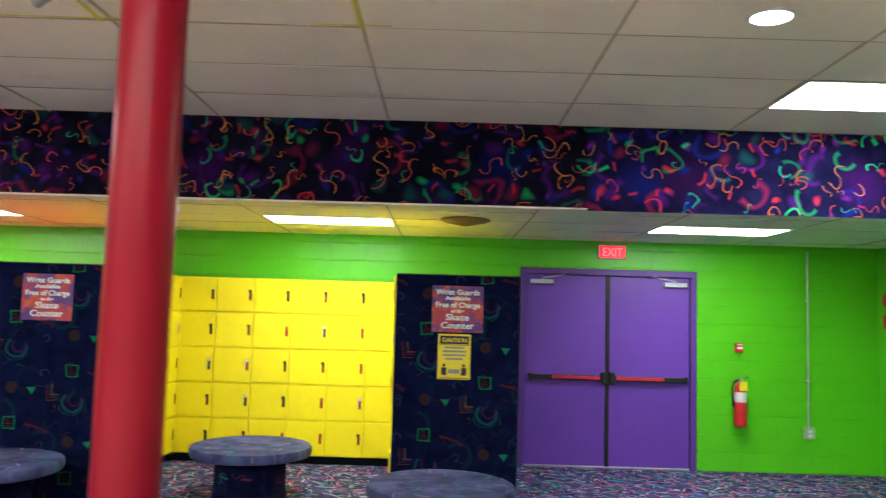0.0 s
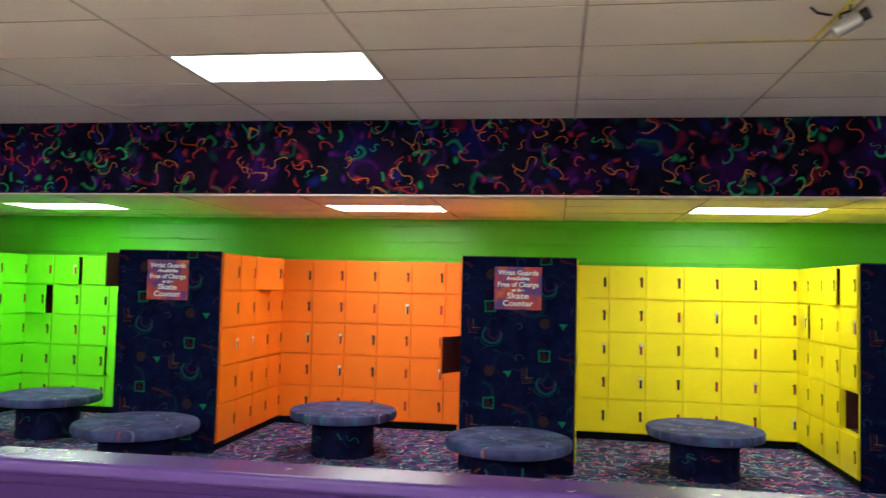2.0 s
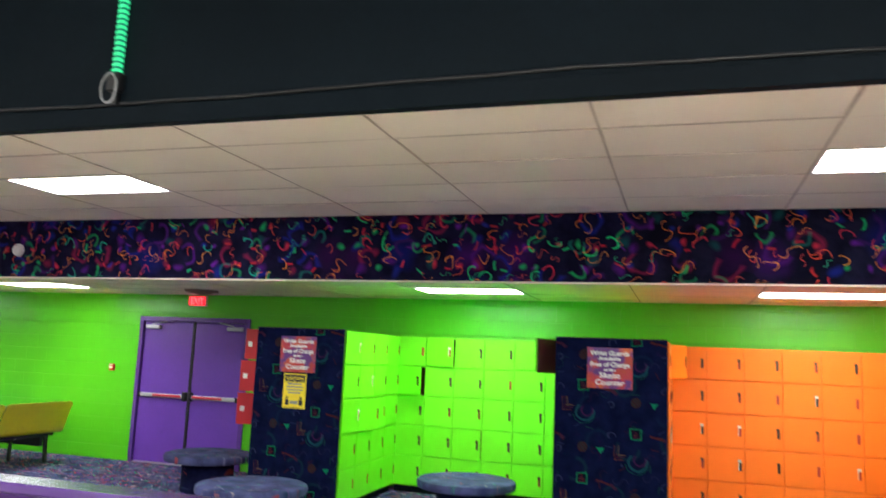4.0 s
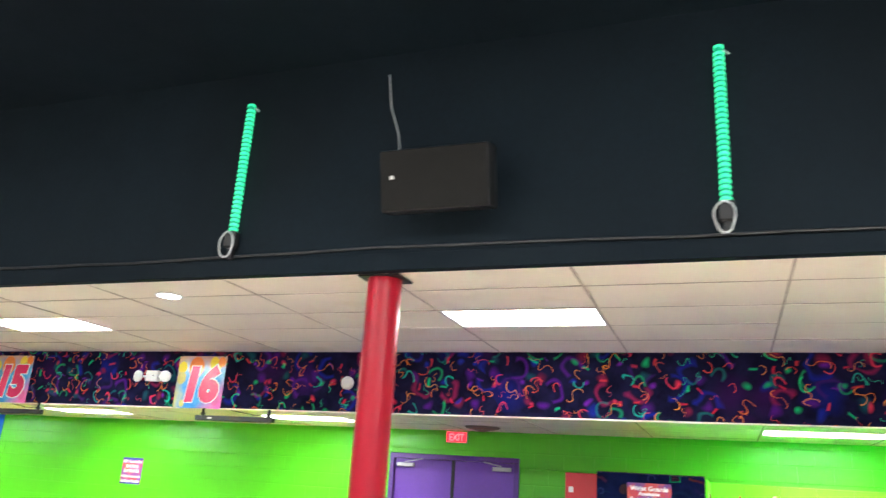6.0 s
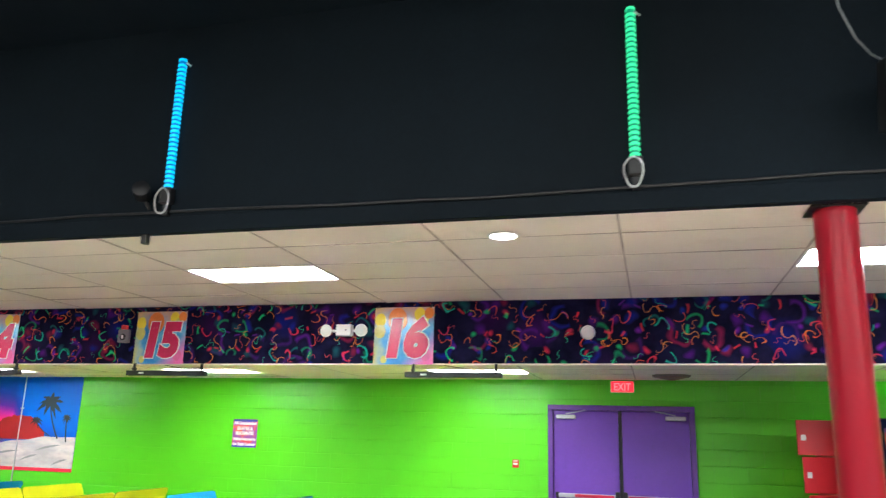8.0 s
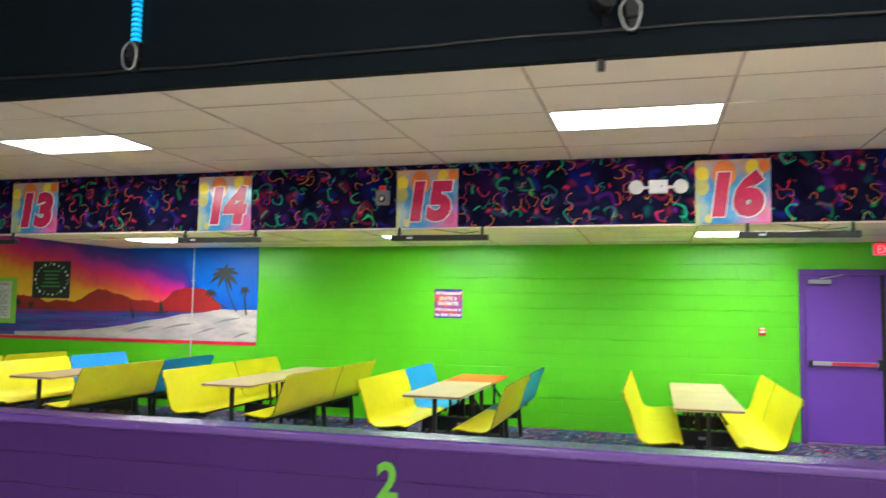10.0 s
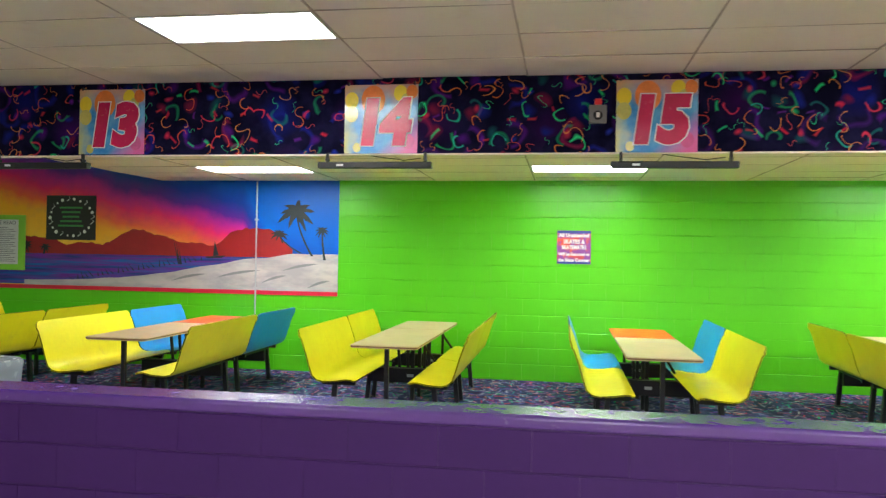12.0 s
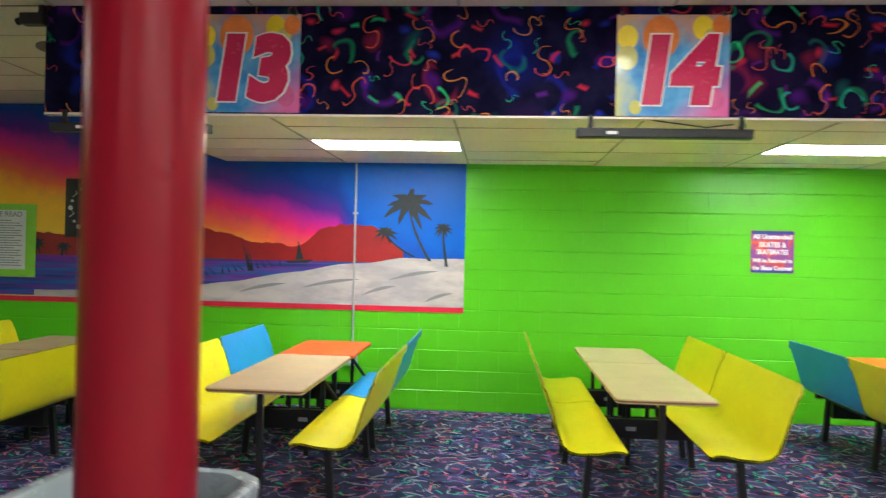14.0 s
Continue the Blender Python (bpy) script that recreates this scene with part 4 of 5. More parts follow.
def balloon_sheet(name):
    """Printed sheet that runs from lime yellow through blue to pink, with soft clouds."""
    m, b = base_mat(name, 0.16)
    nt = m.node_tree
    co = nt.nodes.new("ShaderNodeTexCoord").outputs["Object"]
    sep = nt.nodes.new("ShaderNodeSeparateXYZ")
    nt.links.new(co, sep.inputs[0])
    cloud = math_node(m, "MULTIPLY", math_node(m, "SUBTRACT", noise_node(m, co, 5, 2), 0.5), 0.35)
    x, z = math_node(m, "ADD", sep.outputs[0], cloud), math_node(m, "ADD", sep.outputs[2], cloud)
    c = mix_node(m, spread(m, noise_node(m, co, 7, 3), 0.4, 0.65), (0.05, 0.26, 0.62), (0.16, 0.46, 0.74))
    c = mix_node(m, spread(m, x, -0.20, -0.36), c, (0.60, 0.60, 0.18))
    c = mix_node(m, spread(m, math_node(m, "SUBTRACT", x, z), -0.05, 0.22), c, (0.78, 0.16, 0.42))
    c = mix_node(m, spread(m, z, 0.40, 0.56, 0.0, 0.7), c, (0.80, 0.40, 0.16))
    nt.links.new(c, b.inputs["Base Color"])
    return m


M["balloon_print"] = balloon_sheet("balloon_print")
for n, (x0, x1) in enumerate(PIERS):
    carpet_pier(x0, x1, "locker end panel covered in navy confetti carpet")
    notice_guards((x0 + x1) / 2 + (-0.005 if n else 0.0))
    if n in (0, 3):
        caution_sign((x0 + x1) / 2 - 0.02, 1.10)


# ---- drum tables ----
def drum_table(x, y):
    t = thing("drum_table", "round spool-shaped seat table covered in confetti carpet", "table", pose(x, y, 0, 0, 0, 37 * x), "drum tables")
    part("top", turned(bmesh.new(), [(0.50, 0.355), (0.525, 0.363), (0.535, 0.385), (0.535, 0.42), (0.525, 0.44), (0.50, 0.447), (0.25, 0.449)], 56), M["carpet_drum_lit"], t, "round carpeted top, its sheen and light put into the colour", True)
    part("drum", turned(bmesh.new(), [(0.32, 0.0), (0.32, 0.05), (0.312, 0.06), (0.312, 0.356)], 40), M["carpet_drum_shaded"], t, "carpeted drum base, its shade put into the colour", True)


# drum sides: same carpet, shade under the top painted in as darker colours
M["carpet_drum_shaded"] = printed("confetti_carpet_drum_shaded", "xz", (0.003, 0.004, 0.022), [
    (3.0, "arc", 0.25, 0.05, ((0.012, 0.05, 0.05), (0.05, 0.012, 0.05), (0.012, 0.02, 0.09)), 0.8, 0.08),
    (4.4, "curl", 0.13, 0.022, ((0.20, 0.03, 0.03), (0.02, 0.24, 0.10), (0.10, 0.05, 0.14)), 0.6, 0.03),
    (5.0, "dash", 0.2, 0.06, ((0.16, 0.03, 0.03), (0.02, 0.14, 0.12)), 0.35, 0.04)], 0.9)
for x, y in ((-1.76, 5.31), (-5.22, 5.66), (-8.5, 5.5), (-12.0, 5.3), (-3.45, 6.65), (-6.95, 6.7), (-10.25, 6.75), (-13.6, 6.95)):
    drum_table(x, y)


# ---- booths ----
def booth(cx, y0, L, table, seat, top, label):
    """Two facing bent-laminate benches of length L and a table of another length on one black steel frame, from y0 on."""
    t = thing("booth", label, "booth", pose(cx, y0, 0), "cafeteria booths")
    prof = [(-0.232, 0.436), (-0.26, 0.447), (-0.315, 0.450), (-0.40, 0.434), (-0.52, 0.426), (-0.575, 0.438), (-0.618, 0.475), (-0.645, 0.55), (-0.68, 0.67), (-0.722, 0.79), (-0.745, 0.845), (-0.757, 0.875)]
    for s in (1, -1):
        sh, ed = bmesh.new(), bmesh.new()
        pts = [Vector((s * x, 0, z)) for x, z in prof]
        nrm = []
        for i in range(len(pts)):
            d = pts[min(i + 1, len(pts) - 1)] - pts[max(i - 1, 0)]
            nrm.append(Vector((d.z, 0, -d.x)).normalized() * (0.0065 * s))
        n = len(pts)
        ys = [0.006, 0.012, 0.028, 0.055, L / 2, L - 0.055, L - 0.028, L - 0.012, L - 0.006]
        def shell(bm, off0, off1, inset):
            rows = []
            for k, yy in enumerate(ys):
                y = min(max(yy, 0.006 + inset), L - 0.006 - inset)
                lower = []
                for i in range(n):
                    p, q = pts[i] + nrm[i] * off0, pts[i] + nrm[i] * off1
                    # rounded corners at the top of the back and the front of the seat
                    cut_in = (0.046, 0.030, 0.010, 0.0)[min(k, 8 - k, 3)]
                    dz = -cut_in * (1.0, 0.55)[n - 1 - i] if i >= n - 2 else 0.0
                    dx = -s * cut_in * (0.35, 0.12)[i] if i < 2 else 0.4 * s * cut_in * (1.0 if i == n - 1 else 0.0)
                    lower.append((bm.verts.new((p.x + dx, y, p.z + dz)), bm.verts.new((q.x + dx, y, q.z + dz))))
                rows.append(lower)
            for a, b in zip(rows, rows[1:]):
                for i in range(n - 1):
                    for c in (0, 1):
                        bm.faces.new((a[i][c], a[i + 1][c], b[i + 1][c], b[i][c]))
                for i in (0, n - 1):
                    bm.faces.new((a[i][0], a[i][1], b[i][1], b[i][0]))
            for r in (rows[0], rows[-1]):
                for i in range(n - 1):
                    bm.faces.new((r[i][0], r[i + 1][0], r[i + 1][1], r[i][1]))
            bmesh.ops.recalc_face_normals(bm, faces=bm.faces)
            return bm
        shell_ob = part("bench", shell(sh, 1.0, -1.0, 0.0), M["seat_" + seat], t, "bent %s laminate seat and back" % seat, True)
        part("edge", shell(ed, 0.75, -0.75, -0.0025), M["seat_edge"], shell_ob, "dark plywood edge")
        rail = bmesh.new()
        box(rail, min(s * -0.56, s * -0.26), max(s * -0.56, s * -0.26), 0.12, 0.16, 0.385, 0.425), box(rail, min(s * -0.56, s * -0.26), max(s * -0.56, s * -0.26), L - 0.16, L - 0.12, 0.385, 0.425)
        box(rail, min(s * -0.47, s * -0.43), max(s * -0.47, s * -0.43), 0.16, L - 0.16, 0.37, 0.41)
        part("seat_rail", rail, M["black_metal"], t)
        for yy in (0.14, L - 0.14):
            leg = bmesh.new()
            bmesh.ops.transform(leg, verts=box(leg, -0.022, 0.022, -0.022, 0.022, 0.008, 0.385, 0.003).verts[:], matrix=Matrix(((1, 0, s * 0.09, s * -0.478), (0, 1, 0, yy), (0, 0, 1, 0), (0, 0, 0, 1))))
            box(leg, s * -0.477 - 0.035, s * -0.477 + 0.035, yy - 0.035, yy + 0.035, 0.0, 0.008)
            part("leg", leg, M["black_metal"], t)
    a, b = table
    tt = bmesh.new()
    ring = []
    for cx2, cy, a0 in ((0.26, b - 0.04, 0), (-0.26, b - 0.04, 90), (-0.26, a + 0.04, 180), (0.26, a + 0.04, 270)):
        ring += [(cx2 + 0.04 * math.cos(radians(a0 + q * 22.5)), cy + 0.04 * math.sin(radians(a0 + q * 22.5))) for q in range(5)]

    def sheet(bm, z0, z1, k):
        lo, hi = ([bm.verts.new((x * k, (y - (a + b) / 2) * k + (a + b) / 2, z)) for x, y in ring] for z in (z0, z1))
        bm.faces.new(list(reversed(lo))), bm.faces.new(hi)
        for i in range(len(ring)):
            bm.faces.new((lo[i], lo[(i + 1) % len(ring)], hi[(i + 1) % len(ring)], hi[i]))
        return bm
    sheet(tt, 0.722, 0.728, 0.992), sheet(tt, 0.7285, 0.7475, 1.0), sheet(tt, 0.748, 0.7505, 0.996)
    top_ob = part("tabletop", tt, M["wood" if top == "wood" else "orange_top"], t, "pale wood laminate top" if top == "wood" else "orange laminate top")
    part("edge", sheet(bmesh.new(), 0.731, 0.742, 1.003), M["wood_edge" if top == "wood" else "orange_top"], top_ob, "brown edge band" if top == "wood" else "orange edge band")
    near, far = a + 0.16, b - 0.20
    for yy in (near, far):
        leg = bmesh.new()
        box(leg, -0.019, 0.019, yy - 0.019, yy + 0.019, 0.0, 0.705, 0.003), box(leg, -0.2, 0.2, yy - 0.02, yy + 0.02, 0.7055, 0.7215)
        part("table_leg", leg, M["black_metal"], t)
    # deep pan between the benches with struts up to the table
    fr = bmesh.new()
    box(fr, -0.45, 0.45, L - 0.24, L - 0.18, 0.23, 0.375, 0.004)
    box(fr, -0.45, 0.45, L - 0.13, L - 0.09, 0.33, 0.37, 0.003)
    part("cross_frame", fr, M["black_metal"], t, "black steel cross frame")
    for x in (-0.13, -0.04, 0.13):
        st = rod(bmesh.new(), (x, L - 0.16, 0.371), (x * 1.1, L - 0.20, 0.7215), 0.016, 8)
        part("strut", st, M["black_metal"], t)
    part("strut", rod(bmesh.new(), (0.30, L - 0.16, 0.371), (0.08, L - 0.30, 0.7215), 0.014, 8), M["black_metal"], t)
    part("plate", box(bmesh.new(), -0.035, 0.035, L - 0.2445, L - 0.2405, 0.29, 0.32), M["grey_metal"], t, "small metal label plate")
    return t


# centre and the line where the front and the wall booth meet
BOOTHS = [(-17.24, 6.60, False), (-19.83, 6.63, True), (-22.185, 6.77, False), (-24.65, 6.66, True), (-26.98, 6.40, False)]
for cx, seam, mixed in BOOTHS:
    booth(cx, seam - 1.53, 1.525, (0.06, 1.612), "yellow", "wood", "long yellow cafeteria booth with a pale wood table")
    booth(cx, seam, 1.17, (0.104, 1.06), "blue" if mixed else "yellow", "orange" if mixed else "wood",
          "short blue cafeteria booth with an orange table by the wall" if mixed else "short yellow cafeteria booth with a pale wood table by the wall")


# ---- mural ----
def sky_mat():
    m, b = base_mat("mural_sky_paint", 0.40, 0.0, 0.28)
    nt = m.node_tree
    p = place(m)
    sep = nt.nodes.new("ShaderNodeSeparateXYZ")
    nt.links.new(p, sep.inputs[0])
    wob = math_node(m, "MULTIPLY", math_node(m, "SUBTRACT", noise_node(m, p, 1.9, 5), 0.5), 0.36)
    sag = math_node(m, "ADD", math_node(m, "MULTIPLY", math_node(m, "ADD", sep.outputs[0], 27.42), 0.24), spread(m, sep.outputs[0], -24.85, -24.5, 0.0, 0.5))
    h = math_node(m, "ADD", math_node(m, "ADD", sep.outputs[2], wob), sag)
    ramp = nt.nodes.new("ShaderNodeValToRGB")
    stops = [(0.0, (0.98, 0.62, 0.05)), (0.26, (0.98, 0.50, 0.03)), (0.38, (0.95, 0.16, 0.06)), (0.52, (0.88, 0.025, 0.18)), (0.63, (0.55, 0.02, 0.34)), (0.71, (0.12, 0.025, 0.36)), (0.82, (0.012, 0.06, 0.42)), (1.0, (0.001, 0.13, 0.62))]
    while len(ramp.color_ramp.elements) < len(stops):
        ramp.color_ramp.elements.new(0.5)
    for e, (q, c) in zip(ramp.color_ramp.elements, stops):
        e.position, e.color = q, (*c, 1)
    nt.links.new(spread(m, h, 1.58, 3.03), ramp.inputs[0])
    nt.links.new(mix_node(m, spread(m, noise_node(m, p, 7, 5), 0.5, 0.8, 0, 0.15), ramp.outputs[0], (0.02, 0.05, 0.22)), b.inputs["Base Color"])
    br = nt.nodes.new("ShaderNodeTexBrick")
    com = nt.nodes.new("ShaderNodeCombineXYZ")
    nt.links.new(sep.outputs[0], com.inputs[0]), nt.links.new(sep.outputs[2], com.inputs[1])
    nt.links.new(com.outputs[0], br.inputs["Vector"])
    br.inputs["Scale"].default_value, br.inputs["Brick Width"].default_value, br.inputs["Row Height"].default_value, br.inputs["Mortar Size"].default_value = 1, 0.406, 0.2032, 0.004
    bump_to(m, b, br.outputs["Fac"], -0.35, 0.004)
    return m


def streaked(name, cols, sx, sz, rough=0.42):
    m, b = base_mat(name, rough)
    mp = m.node_tree.nodes.new("ShaderNodeMapping")
    mp.inputs["Scale"].default_value = (sx, 1, sz)
    m.node_tree.links.new(place(m), mp.inputs["Vector"])
    c = cols[0]
    for k, col in enumerate(cols[1:]):
        c = mix_node(m, spread(m, noise_node(m, mp.outputs[0], 1.0 + 0.7 * k, 4), 0.42, 0.62), c, col)
    m.node_tree.links.new(c, b.inputs["Base Color"])
    return m


M["mural_sky"] = sky_mat()
M["mural_sea"] = streaked("mural_sea_paint", [(0.006, 0.03, 0.20), (0.008, 0.13, 0.45), (0.16, 0.015, 0.30)], 0.8, 14)
M["mural_sand"] = streaked("mural_sand_paint", [(0.52, 0.48, 0.46), (0.62, 0.56, 0.52), (0.40, 0.37, 0.38)], 1.4, 4)
mx0, mx1, mz0, mz1 = MURAL
mural_over = structure("wall_mural_2", box(bmesh.new(), WEST + 0.01, mx0 - 0.001, BACK - 0.006, BACK - 0.001, 2.168, HIGH), M["mural_sky"], "painted sunset sky above the far door", "mural")
mural = structure("wall_mural", box(bmesh.new(), mx0, mx1, BACK - 0.006, BACK - 0.001, mz0, HIGH), M["mural_sky"], "painted beach sunset mural on the block wall", "mural")


def painted(name, x0, x1, low, high, layer, mat, label, steps=90):
    """One painted shape of the mural, between two outlines over x."""
    bm = bmesh.new()
    rows = []
    for i in range(steps + 1):
        x = x0 + (x1 - x0) * i / steps
        a, b = low(x), max(low(x) + 0.001, high(x))
        rows.append((bm.verts.new((x, BACK - 0.006 - 0.0012 * layer, a)), bm.verts.new((x, BACK - 0.006 - 0.0012 * layer, b))))
    for (a, b), (c, d) in zip(rows, rows[1:]):
        bm.faces.new((a, c, d, b))
    return part(name, bm, mat, mural, label)


def bump_line(x, parts):
    return sum(h * math.exp(-((x - c) / w) ** 4) for c, w, h in parts)


hills = lambda x: 1.50 + bump_line(x, [(-28.6, 0.5, 0.12), (-27.9, 0.35, 0.20), (-27.2, 0.4, 0.13), (-26.35, 0.42, 0.30), (-25.6, 0.4, 0.16), (-24.75, 0.40, 0.35), (-24.3, 0.20, 0.12)]) + 0.045 * noise.noise(Vector((x * 4, 0, 0))) + 0.03 * noise.noise(Vector((x * 13, 2, 0)))
dune = lambda x: 1.10 + 0.48 / (1 + math.exp(-(x + 25.4) * 1.5)) - 0.06 * max(0, x + 24.2) ** 2 + 0.02 * noise.noise(Vector((x * 3, 4, 0)))
shore = lambda x: min(1.49, dune(x))
painted("hill", mx0, mx1 - 0.62, lambda x: 1.46, hills, 1, M["mural_red"], "red painted hills")
painted("sea", mx0, mx1 - 0.4, lambda x: 1.05, lambda x: 1.475, 2, M["mural_sea"], "blue and violet painted sea")
painted("sand", mx0 + 1.0, mx1, lambda x: 1.04, dune, 3, M["mural_sand"], "pale grey painted dunes")
painted("border", mx0, mx1, lambda x: mz0, lambda x: 1.04, 4, M["mural_edge"], "red painted border line")


def palm(x, z, h, lean, r):
    """Curved thin trunk and a ragged star of drooping pointed fronds."""
    bm, y = bmesh.new(), BACK - 0.006 - 0.0012 * 5
    n = 12
    side = []
    for i in range(n + 1):
        f = i / n
        w = 0.016 - 0.007 * f + 0.02 * max(0, 0.12 - f)
        cx = x + lean * (1 - (1 - f) ** 1.7)
        side.append((bm.verts.new((cx - w, y, z + h * f)), bm.verts.new((cx + w, y, z + h * f))))
    for (a, b), (c, d) in zip(side, side[1:]):
        bm.faces.new((a, b, d, c))
    rnd = random.Random(int(-x * 100))
    for k in range(9):
        a = math.pi * (k / 8 * 1.72 - 0.36) + rnd.uniform(-0.12, 0.12)
        ln, prev = r * rnd.uniform(0.82, 1.12), None
        for i in range(9):
            f = i / 8
            px, pz = x + lean + ln * f * math.cos(a), z + h + ln * f * math.sin(a) * 0.8 - 0.30 * ln * f * f
            w = r * 0.20 * (1 - f) ** 0.7 * (0.55 + 0.6 * min(1, f * 4)) * rnd.uniform(0.75, 1.25)
            cur = (bm.verts.new((px + w * math.sin(a), y - 0.0001 * k, pz - w * math.cos(a))), bm.verts.new((px - w * math.sin(a) * 0.7, y - 0.0001 * k, pz + w * math.cos(a) * 0.7)))
            if prev:
                bm.faces.new((prev[0], cur[0], cur[1], prev[1]))
            prev = cur
    part("palm", bm, M["palm"], mural, "black painted palm tree")


palm(-23.89, 1.50, 0.59, -0.22, 0.27)
palm(-24.05, 1.54, 0.25, -0.29, 0.12)
palm(-23.72, 1.45, 0.39, -0.04, 0.105)
palm(-28.05, 1.47, 0.13, 0.03, 0.11)
palm(-27.75, 1.47, 0.10, 0.02, 0.09)
bm = bmesh.new()
yq = BACK - 0.006 - 0.0012 * 6
for k, (x, z, h, s) in enumerate([(-25.75 + 0.02 * (i % 3), 1.36, 0.38 - 0.06 * i, 0.02 * (i - 2)) for i in range(4)] + [(-27.3 + 0.075 * i, 1.12 + 0.012 * i, 0.07 + 0.05 * ((i * 7) % 5) / 5, 0.03 * ((i * 3) % 4 - 1.5)) for i in range(26)]):
    a, b, c = bm.verts.new((x - 0.008, yq, z)), bm.verts.new((x + 0.012, yq, z)), bm.verts.new((x - 0.05 + s, yq, z + h))
    bm.faces.new((a, b, c))
v = [bm.verts.new((x, yq, z)) for x, z in ((-25.38, 1.47), (-25.08, 1.49), (-25.14, 1.455), (-25.34, 1.45))]
bm.faces.new(v)
v = [bm.verts.new((x, yq, z)) for x, z in ((-25.26, 1.48), (-25.18, 1.49), (-25.24, 1.68))]
bm.faces.new(v)
part("grass", bm, M["palm"], mural, "black painted grass and a boat")
for k, (x, z, w) in enumerate(((-24.05, 1.36, 0.5), (-24.9, 1.26, 0.6), (-25.6, 1.20, 0.5), (-23.8, 1.14, 0.3), (-24.4, 1.20, 0.35))):
    painted("shadow_stroke", x - w / 2, x + w / 2, lambda q: z - 0.01 + 0.10 * ((q - x) / w) , lambda q: z - 0.01 + 0.10 * ((q - x) / w) + 0.035 * max(0, 1 - (2 * (q - x) / w) ** 2), 5, M["grey_text"], "grey brushed dune shading", 14)


# ---- things on the long wall ----
def conduit(x, z0, z1, label):
    t = thing("conduit", label, "conduit", pose(x, BACK, z0))
    part("pipe", rod(bmesh.new(), (0, -0.022, 0.09), (0, -0.022, z1 - z0), 0.011, 12), M["grey_metal"], t)
    bx = part("outlet_box", box(bmesh.new(), -0.055, 0.055, -0.055, 0.0, -0.03, 0.09, 0.006), M["grey_metal"], t, "grey metal outlet box")
    for q in (-0.008, 0.038):
        part("socket", box(bmesh.new(), -0.022, 0.022, -0.058, -0.0552, q, q + 0.03, 0.002), M["white_plastic"], bx)
    for z in (0.6, 1.5):
        part("clip", box(bmesh.new(), -0.025, 0.025, -0.035, 0.0, z, z + 0.02, 0.003), M["grey_metal"], t)


conduit(-24.655, 0.46, 2.48, "grey steel conduit with an outlet box on the mural wall")
conduit(2.34, 0.42, 2.48, "grey steel conduit with an outlet box on the green wall")


def small_red(name, x, z, label, cat):
    t = thing(name, label, cat, pose(x, BACK, z))
    part("case", box(bmesh.new(), -0.042, 0.042, -0.045, 0, -0.052, 0.052, 0.008, 2), M["alarm_red"], t)
    part("handle", box(bmesh.new(), -0.032, 0.032, -0.056, -0.0455, -0.015, 0.012, 0.004), M["white"], t, "white pull handle")
    part("text_bar", box(bmesh.new(), -0.03, 0.03, -0.0465, -0.0452, 0.03, 0.042), M["white"], t)


small_red("fire_alarm", 1.56, 1.375, "small red fire alarm pull box on the green wall", "fire alarm")
small_red("fire_alarm", -16.39, 1.37, "small red fire alarm pull box beside the purple door", "fire alarm")

ext = thing("fire_extinguisher", "red fire extinguisher hanging on the green wall", "extinguisher", pose(1.55, BACK, 0.51))
part("cylinder", turned(bmesh.new(), [(0.05, 0.0), (0.066, 0.012), (0.068, 0.03), (0.068, 0.40), (0.058, 0.445), (0.03, 0.475), (0.02, 0.48)], 28, pose(0, -0.085, 0)), M["alarm_red"], ext, "glossy red cylinder", True)
part("label", turned(bmesh.new(), [(0.0685, 0.27), (0.0690, 0.271), (0.0690, 0.379), (0.0685, 0.38)], 28, pose(0, -0.085, 0)), M["white"], ext, "white paper label")
part("tag", box(bmesh.new(), -0.035, 0.05, -0.163, -0.158, 0.40, 0.50), M["caution"], ext, "yellow inspection tag")
vb = box(bmesh.new(), -0.02, 0.02, -0.105, -0.065, 0.48, 0.53, 0.004)
box(vb, -0.01, 0.10, -0.095, -0.075, 0.535, 0.55, 0.003)
part("valve", vb, M["chrome"], ext, "steel valve and lever")
part("hose", tube(bmesh.new(), [(-0.02, -0.085, 0.51), (-0.07, -0.095, 0.49), (-0.095, -0.1, 0.42), (-0.095, -0.1, 0.34), (-0.08, -0.1, 0.22)], 0.011, 8), M["black_metal"], ext, "black rubber hose", True)
part("bracket", box(bmesh.new(), -0.03, 0.03, -0.017, 0, 0.05, 0.50), M["chrome"], ext)

cover = thing("wall_plate", "small green painted blank wall plate", "wall plate", pose(2.0, BACK, 0.42))
part("plate", box(bmesh.new(), -0.035, 0.035, -0.006, 0, -0.055, 0.055, 0.002), M["mortar_green"], cover)

note = thing("notice", "red and blue notice about unattended skates", "sign", pose(-20.53, BACK - 0.001, 1.462))
part("sheet", plate(0.412, 0.415, 0.004), M["notice_print"], note, "red and purple printed sheet")
for z in (0.0, 0.375):
    part("band", box(bmesh.new(), -0.204, 0.204, -0.0052, -0.0042, z + 0.003, z + 0.037), M["sign_blue"], note, "dark blue band")
for body, z, w, s in (("All Unattended", 0.335, 0.37, 0.062), ("SKATES &", 0.255, 0.26, 0.068), ("SKATEMATES", 0.185, 0.30, 0.066), ("Will be Returned to", 0.105, 0.38, 0.052), ("the Skate Counter", 0.03, 0.38, 0.058)):
    lettering("letters", body, s, M["white"], note, 0, z, -0.0056, 0.0022, width=w)

